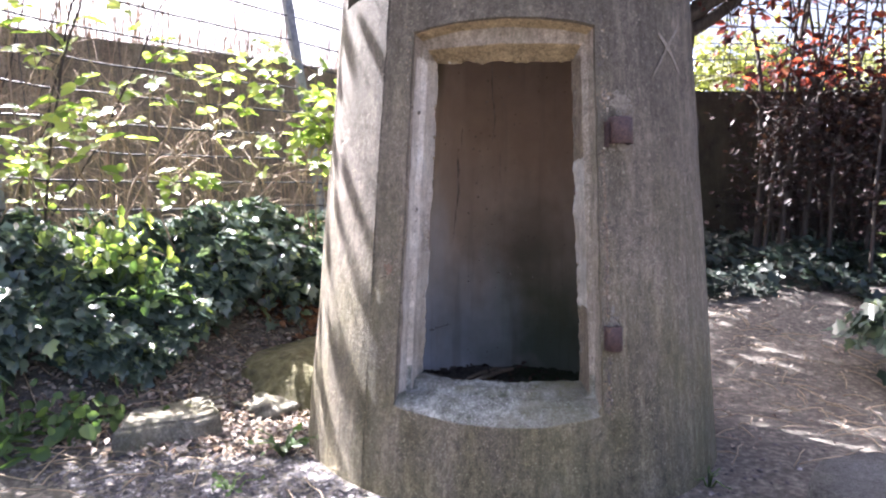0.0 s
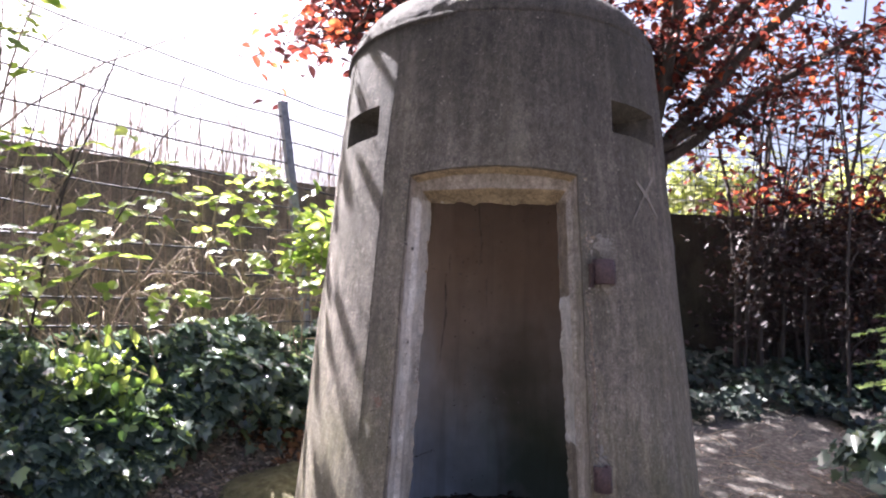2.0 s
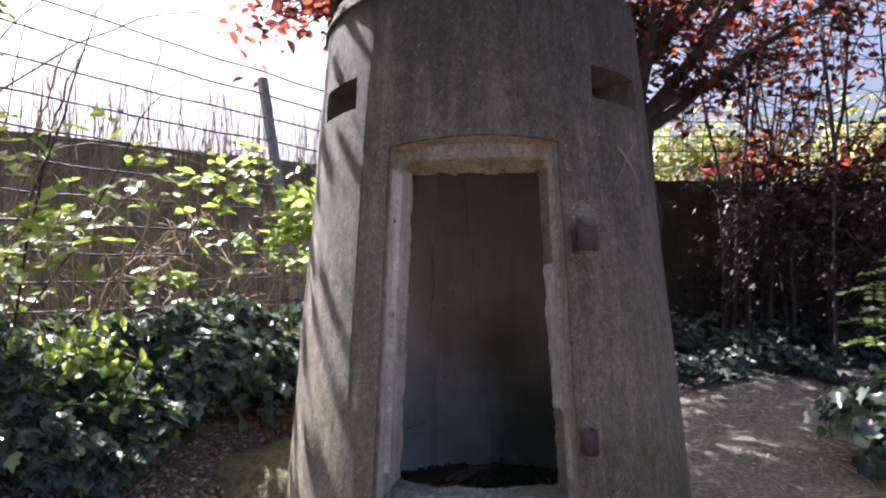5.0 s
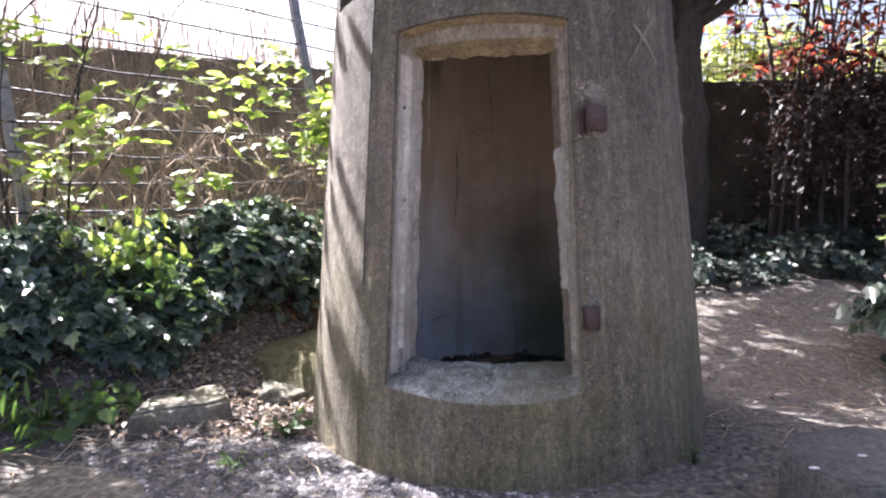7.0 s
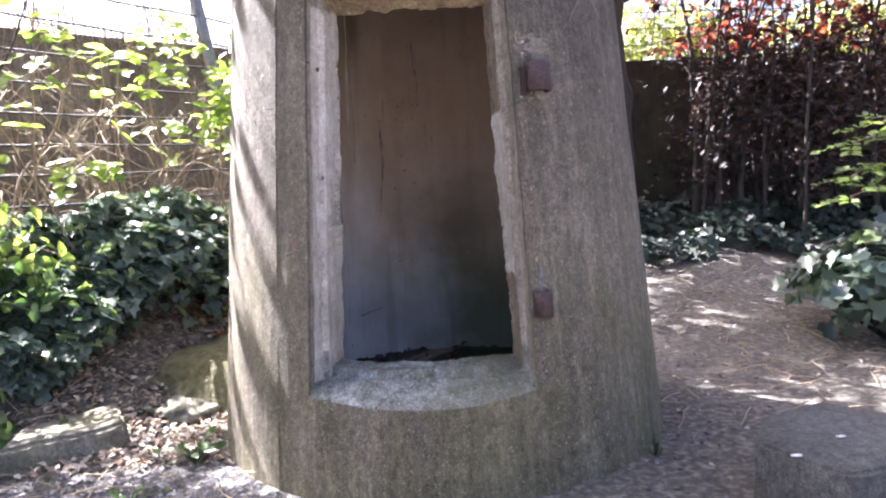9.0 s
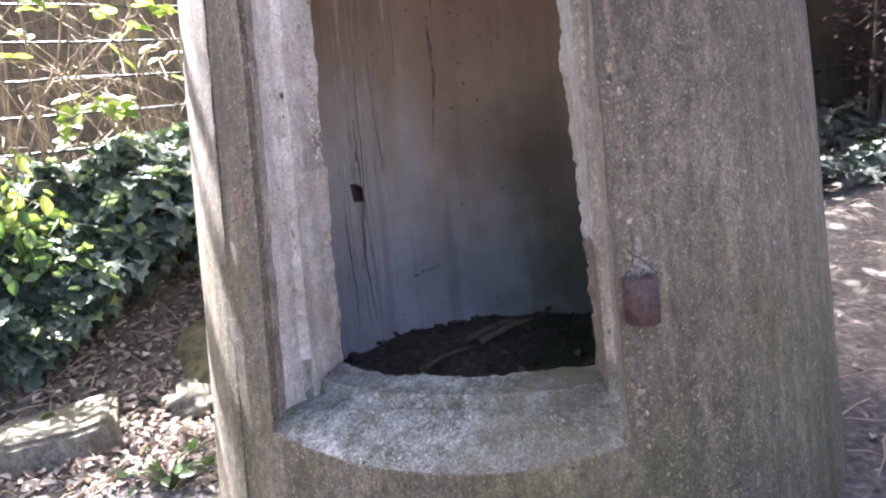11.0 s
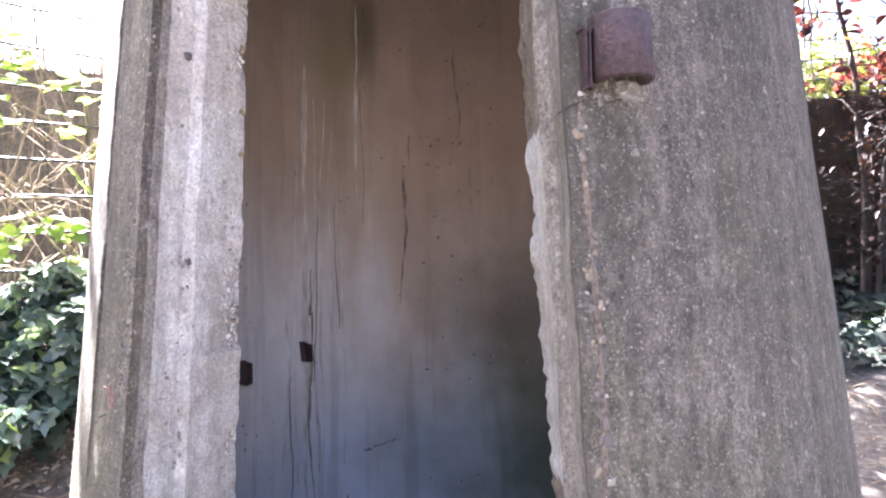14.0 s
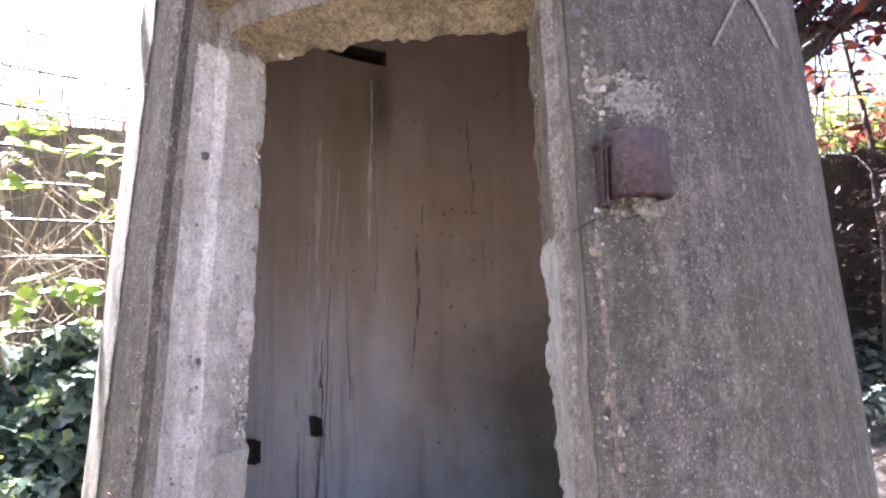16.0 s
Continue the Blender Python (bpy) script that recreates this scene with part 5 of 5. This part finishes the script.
# added with trunks hidden and crowns out of view, to darken the right side
shade_tree((0.4, 9.6, 0.4), (-0.65, 10.2, 8.6), (1.3, 1.0, 0.5), 204, "unseen tall tree added behind the bunker to shade the right side")
shade_tree((0.8, 10.2, 0.4), (0.9, 10.9, 8.8), (1.1, 0.9, 0.5), 205, "unseen tall tree added behind the bunker to shade the right side")

# ---- ground cover before the far wall, and the bush by the path ----
def ground_cover(name, rs, count, box, thick, size, mat, label, shape=LOBED, keep=None):
    x, y = rs.uniform(box[0], box[1], count), rs.uniform(box[2], box[3], count)
    pts = []
    for a, b in zip(x, y):
        t = thick * (0.45 + 0.9 * noise.noise((a * 1.5, b * 1.5, 8)) + 0.4 * noise.noise((a * 4, b * 4, 8)))
        if t <= 0.01 or (keep and not keep(a, b)):
            continue
        pts.append((a, b, height(a, b) + 0.02 + t * rs.uniform(0, 1) ** 0.5))
    pts = np.array(pts)
    nm = rs.normal(size=pts.shape) * 0.4 + [0, -0.45, 0.9]
    return tagged(finish(name, leaves(name, pts, nm, size * rs.uniform(0.6, 1.25, len(pts)), shape, rs), mat), label, "ground cover", kind="stuff")


ground_cover("ground_ivy", np.random.RandomState(71), 9000, (1.0, 6.5, 4.6, 6.9), 0.3, 0.08, SHADE_IVY, "ivy carpet before the wall, its shade put into the leaf colour", keep=lambda a, b: b > 4.9 + 0.25 * (a - 2.6) * (a < 4) - 0.5 * (a > 3.2))
ground_cover("ground_ivy", np.random.RandomState(72), 2600, (-1.2, 0.9, 4.0, 6.2), 0.3, 0.07, SHADE_IVY, "ivy behind the bunker, leaf colour darkened for shade")


def bush(name, rs, centre, spread, count, size, mat, label, shape=OVATE):
    c = np.array(centre)
    d = rs.normal(size=(count, 3))
    d /= np.linalg.norm(d, axis=1, keepdims=True)
    r = rs.uniform(0.35, 1.0, count) ** 0.6
    lum = np.array([0.75 + 0.6 * noise.noise(Vector(q) * 2.2) for q in d])
    p = d * (r * lum)[:, None] * np.array(spread)
    p[:, 2] = np.maximum(p[:, 2], -spread[2] * 0.9)
    root = thing(name, label, "bush", centre)
    pieces = []
    for q in p[:40]:
        pieces.append(tube(bent((0, 0, -spread[2]), tuple(q * 0.9), 4, 0.02, random.Random(int(abs(q[0]) * 1e6)), 0.02), [0.008, 0.006, 0.005, 0.004, 0.002], 5))
    v, f = join(*pieces)
    finish("branch_work", mesh_of("branch_work", v, f), BARK, root, kind="stuff")
    finish("foliage", leaves("foliage", p, d * 0.6 + rs.normal(size=d.shape) * 0.4 + [0, -0.1, 0.6], size * rs.uniform(0.6, 1.2, count), shape, rs), mat, root, kind="stuff")
    return root


bush("bush", np.random.RandomState(81), (2.72, 3.25, 0.36), (0.55, 0.6, 0.34), 900, 0.1, IVY, "low broad-leaved green bush beside the path", LOBED)
sprig = thing("leaf_sprig", "young shrub with feathered green leaves reaching over the path", "shrub", (3.3, 3.0, 0.2))
rq = random.Random(83)
lp2, ln2, ls2, sp2, pieces = [], [], [], [], []
for tip, crest in (((-0.93, 0.05, 0.86), (-0.4, 0, 0.95)), ((-0.98, 0.0, 0.6), (-0.45, 0, 0.72)), ((-0.78, 0.1, 0.95), (-0.3, 0.05, 1.0)), ((-0.7, -0.05, 0.72), (-0.3, 0, 0.8)), ((-0.86, 0.15, 0.7), (-0.4, 0.1, 0.85))):
    a, q, b = Vector((0, 0, 0)), Vector(crest) * 1.1, Vector(tip)
    pts = [a.lerp(q, i / 14).lerp(q.lerp(b, i / 14), i / 14) for i in range(15)]
    pieces.append(tube(pts, [0.008 * (1 - 0.7 * i / 14) for i in range(15)], 5))
    for i in range(6, 15, 2):
        for sgn in (-1, 1):
            stem = (pts[i] - pts[i - 1]).normalized()
            out = (stem * 0.5 + Vector((0, -0.6 * sgn, 0.1 * rq.gauss(0, 1)))).normalized()
            for k in range(5):
                for s2 in (-1, 1):
                    lp2.append(pts[i] + out * (0.03 + 0.03 * k))
                    ln2.append((rq.gauss(0, 0.25), rq.gauss(-0.2, 0.25), 1))
                    dirn = (out * 0.5 + out.cross(Vector((0, 0, 1))) * s2).normalized()
                    sp2.append(dirn * 3)
                    ls2.append(rq.uniform(0.04, 0.06))
v, f = join(*pieces)
finish("stem_work", mesh_of("stem_work", v, f), CANE, sprig, kind="stuff")
finish("foliage", leaves("foliage", np.array(lp2), np.array(ln2), np.array(ls2), OVATE, np.random.RandomState(84), np.array(sp2)), leaf_material("sprig_leaf", [(0.0, (0.07, 0.11, 0.035)), (1.0, (0.22, 0.28, 0.1))], 0.45, 0.4), sprig, kind="stuff")

# ---- hedge and mesh fence beyond the far wall ----
panel = thing("mesh_fence", "green steel mesh fence on the boundary wall", "fence")
for i in range(5):
    v, f = tube([(0.7, 7.05, 2.34 + 0.18 * i), (8.9, 7.05, 2.34 + 0.18 * i)], 0.006, 5)
    finish("rail", mesh_of("rail", v, f), WIRE, panel)
v, f = join(*[tube([(x, 7.05, 2.3), (x, 7.05, 3.1)], 0.0028, 4) for x in np.arange(0.75, 8.9, 0.05)])
finish("mesh_infill", mesh_of("mesh_infill", v, f), WIRE, panel, "close upright mesh wires", kind="stuff")
for i, (x, y, z, sx, sy, sz) in enumerate(((1.5, 9.0, 2.5, 1.7, 1.0, 1.7), (4.2, 9.2, 2.5, 1.8, 1.0, 1.6), (6.8, 9.0, 2.5, 1.7, 1.0, 1.7), (9.3, 9.2, 2.2, 1.7, 1.0, 1.7), (-1.2, 8.8, 1.4, 1.4, 1.0, 1.3))):
    bush("hedge_shrub", np.random.RandomState(90 + i), (x, y, z), (sx, sy, sz), 3800, 0.15, HEDGE, "sunlit yellow-green shrub beyond the boundary wall")

# ---- stones ----
PALE = concrete_material("pale_lichen_stone", (0.15, 0.14, 0.105), (0.37, 0.345, 0.295), (0.5, 0.48, 0.44), 0.95, 0.1, 0.0, 0.6, 0.85, 9.0)
DARKSTONE = concrete_material("slate_grey_stone", (0.085, 0.085, 0.083), (0.14, 0.138, 0.136), (0.2, 0.2, 0.2), 0.3, 0.1, 0.0, 0.4)
def block(name, corners, low, high, label, category, seed, mat=STONE, soft=0.012, rise=0.012):
    """A rough stone: a prism on the given corners with worn edges."""
    bm = bmesh.new()
    cx = sum(c[0] for c in corners) / len(corners)
    cy = sum(c[1] for c in corners) / len(corners)
    top = [bm.verts.new((cx + (x - cx) * 0.96, cy + (y - cy) * 0.96, high)) for x, y in corners]
    bot = [bm.verts.new((cx + (x - cx) * 1.04, cy + (y - cy) * 1.04, low)) for x, y in corners]
    bm.faces.new(top)
    bm.faces.new(bot[::-1])
    n = len(corners)
    for i in range(n):
        bm.faces.new((bot[i], bot[(i + 1) % n], top[(i + 1) % n], top[i]))
    bmesh.ops.recalc_face_normals(bm, faces=bm.faces)
    bmesh.ops.bevel(bm, geom=bm.edges, offset=soft, segments=3, affect="EDGES")
    bmesh.ops.triangulate(bm, faces=bm.faces)
    bmesh.ops.subdivide_edges(bm, edges=bm.edges, cuts=3, use_grid_fill=True)
    for vtx in bm.verts:
        q = vtx.co
        vtx.co = q + Vector((noise.noise(q * 7 + Vector((seed, 0, 0))), noise.noise(q * 7 + Vector((0, seed, 0))), noise.noise(q * 6 + Vector((0, 0, seed))))) * rise
    return tagged(part(name, bm, mat, smooth=True), label, category)


block("stone_slab", [(-1.29, 2.34), (-0.94, 2.6), (-1.08, 2.85), (-1.37, 2.66)], -0.06, 0.1, "flat weathered stone slab on the leaf litter", "stone", 1, PALE, 0.014, 0.014)
block("hexagonal_stone", [(1.05, 1.73), (1.2, 1.93), (1.44, 2.0), (1.57, 1.82), (1.44, 1.55), (1.14, 1.5)], -0.1, 0.19, "dark hexagonal stone block standing on the path", "stone", 2, DARKSTONE, 0.01, 0.007)
block("mossy_block", [(-2.75, 2.75), (-2.3, 2.72), (-2.1, 3.02), (-2.5, 3.2)], 0.0, 0.3, "mossy stone block at the foot of the bank", "stone", 3)
MOSS = simple("mossy_earth", [(0.3, (0.05, 0.042, 0.022)), (0.5, (0.1, 0.092, 0.042)), (0.72, (0.16, 0.14, 0.085))], 26, 0.95, 0, 1.0, 0.03, (1, 1, 1), 9)
tagged(part("mossy_rock", lump((-0.72, 3.3, -0.04), (0.44, 0.42, 0.3), 4, sub=5, amount=0.16), MOSS), "moss-covered earthy rock beside the bunker", "rock")
tagged(part("pale_rock", lump((-0.84, 2.9, 0.03), (0.13, 0.11, 0.05), 6, sub=3, amount=0.7), PALE), "pale sunlit rock in the leaf litter", "rock")
for x, y in ((1.285, 1.708), (1.1, 1.62)):
    tagged(part("paper_scrap", lump((x, y, 0.195), (0.016, 0.007, 0.004), x * 9, sub=1), simple("white_scrap", [(0.3, (0.6, 0.6, 0.6)), (0.7, (0.8, 0.8, 0.8))])), "small white chip on the hexagonal stone", "chip", "white chips")

# ---- gravel and litter ----
rg = random.Random(101)
items = []
for i in range(26000):
    x, y = rg.uniform(-2.3, 1.6), rg.triangular(0.7, 2.7, 1.9)
    if math.hypot(x - AX, y - AY) < 0.9 or noise.noise((x * 1.3, y * 1.3, 11)) < -0.3 or (x > 0.4 and rg.random() < 0.93):
        continue
    items.append((x, y, rg.uniform(0.004, 0.012)))
verts, faces = [], []
octa = [(1, 0, 0), (0, 1, 0), (-1, 0, 0), (0, -1, 0), (0, 0, 1), (0, 0, -1)]
of = [(0, 1, 4), (1, 2, 4), (2, 3, 4), (3, 0, 4), (1, 0, 5), (2, 1, 5), (3, 2, 5), (0, 3, 5)]
for x, y, s in items:
    o, z = len(verts), height(x, y)
    w = [rg.uniform(0.6, 1.3) for _ in range(6)]
    w[0] *= 1.6
    w[2] *= 1.6
    c, sn = math.cos(s * 9000), math.sin(s * 9000)
    for (a, b, d), k in zip(octa, w):
        verts.append((x + (a * c - b * sn) * s * k, y + (a * sn + b * c) * s * k, z + 0.002 + d * s * 0.6 * k))
    faces += [tuple(q + o for q in t) for t in of]
GRAVEL = leaf_material("gravel", [(0.0, (0.03, 0.028, 0.03)), (0.6, (0.085, 0.078, 0.084)), (0.9, (0.16, 0.148, 0.155)), (1.0, (0.36, 0.34, 0.34))], 0.8, 0.0)
tagged(finish("gravel", mesh_of("gravel", verts, faces), GRAVEL, smooth=False), "loose dark grey gravel chips on the soil", "gravel", kind="stuff")


def litter(name, rs, count, box, label, size=0.05):
    x, y = rs.uniform(box[0], box[1], count), rs.uniform(box[2], box[3], count)
    pts = np.array([(a, b, height(a, b) + 0.008 + 0.012 * rs.uniform()) for a, b in zip(x, y) if math.hypot(a - AX, b - AY) > 0.9])
    return tagged(finish(name, leaves(name, pts, rs.normal(size=pts.shape) * 0.35 + [0, 0, 1], size * rs.uniform(0.4, 1.2, len(pts)), OVATE, rs, curl=1.8), LITTER), label, "leaf litter", kind="stuff")


litter("leaf_litter", np.random.RandomState(111), 7500, (-2.4, 0.0, 2.34, 3.8), "dry pale leaf litter and twigs on the bank's foot", 0.036)
litter("leaf_litter", np.random.RandomState(112), 1100, (0.9, 4.2, 2.4, 5.2), "dry leaf litter on the shaded path", 0.026)
pieces = []
for i in range(420):
    x, y = (rg.uniform(-2.3, -0.4), rg.uniform(2.0, 3.6)) if i % 2 else (rg.uniform(1.0, 3.4), rg.uniform(2.3, 4.6))
    a = Vector((x, y, height(x, y) + 0.012))
    ang, ln = rg.uniform(0, 6.28), rg.uniform(0.06, 0.25)
    b = Vector((x + ln * math.cos(ang), y + ln * math.sin(ang), 0))
    b.z = height(b.x, b.y) + 0.014
    pieces.append(tube(bent(a, b, 3, 0.01, rg, 0.006), 0.0025, 4))
v, f = join(*pieces)
tagged(finish("fallen_twigs", mesh_of("fallen_twigs", v, f), DRY), "thin fallen twigs scattered on the ground", "twigs", kind="stuff")

RUSSET = leaf_material("russet_dead_leaf", [(0.0, (0.07, 0.035, 0.018)), (0.6, (0.17, 0.085, 0.04)), (1.0, (0.3, 0.17, 0.09))], 0.8, 0.2, (1.2, 1.0, 0.8))
rs = np.random.RandomState(131)
x, y = rs.normal(-0.86, 0.15, 520), rs.normal(3.72, 0.13, 520)
pts = np.array([(a, b, height(a, b) + 0.03 + 0.06 * rs.uniform()) for a, b in zip(x, y) if math.hypot(a - AX, b - AY) > 0.93])
nm = rs.normal(size=pts.shape) * 0.5 + [FNRM.x * 0.6, FNRM.y * 0.6, 0.8]
tagged(finish("leaf_drift", leaves("leaf_drift", pts, nm, rs.uniform(0.025, 0.06, len(pts)), OVATE, rs, curl=1.8), RUSSET), "russet dead leaves caught on the earth bank", "leaf litter", kind="stuff")
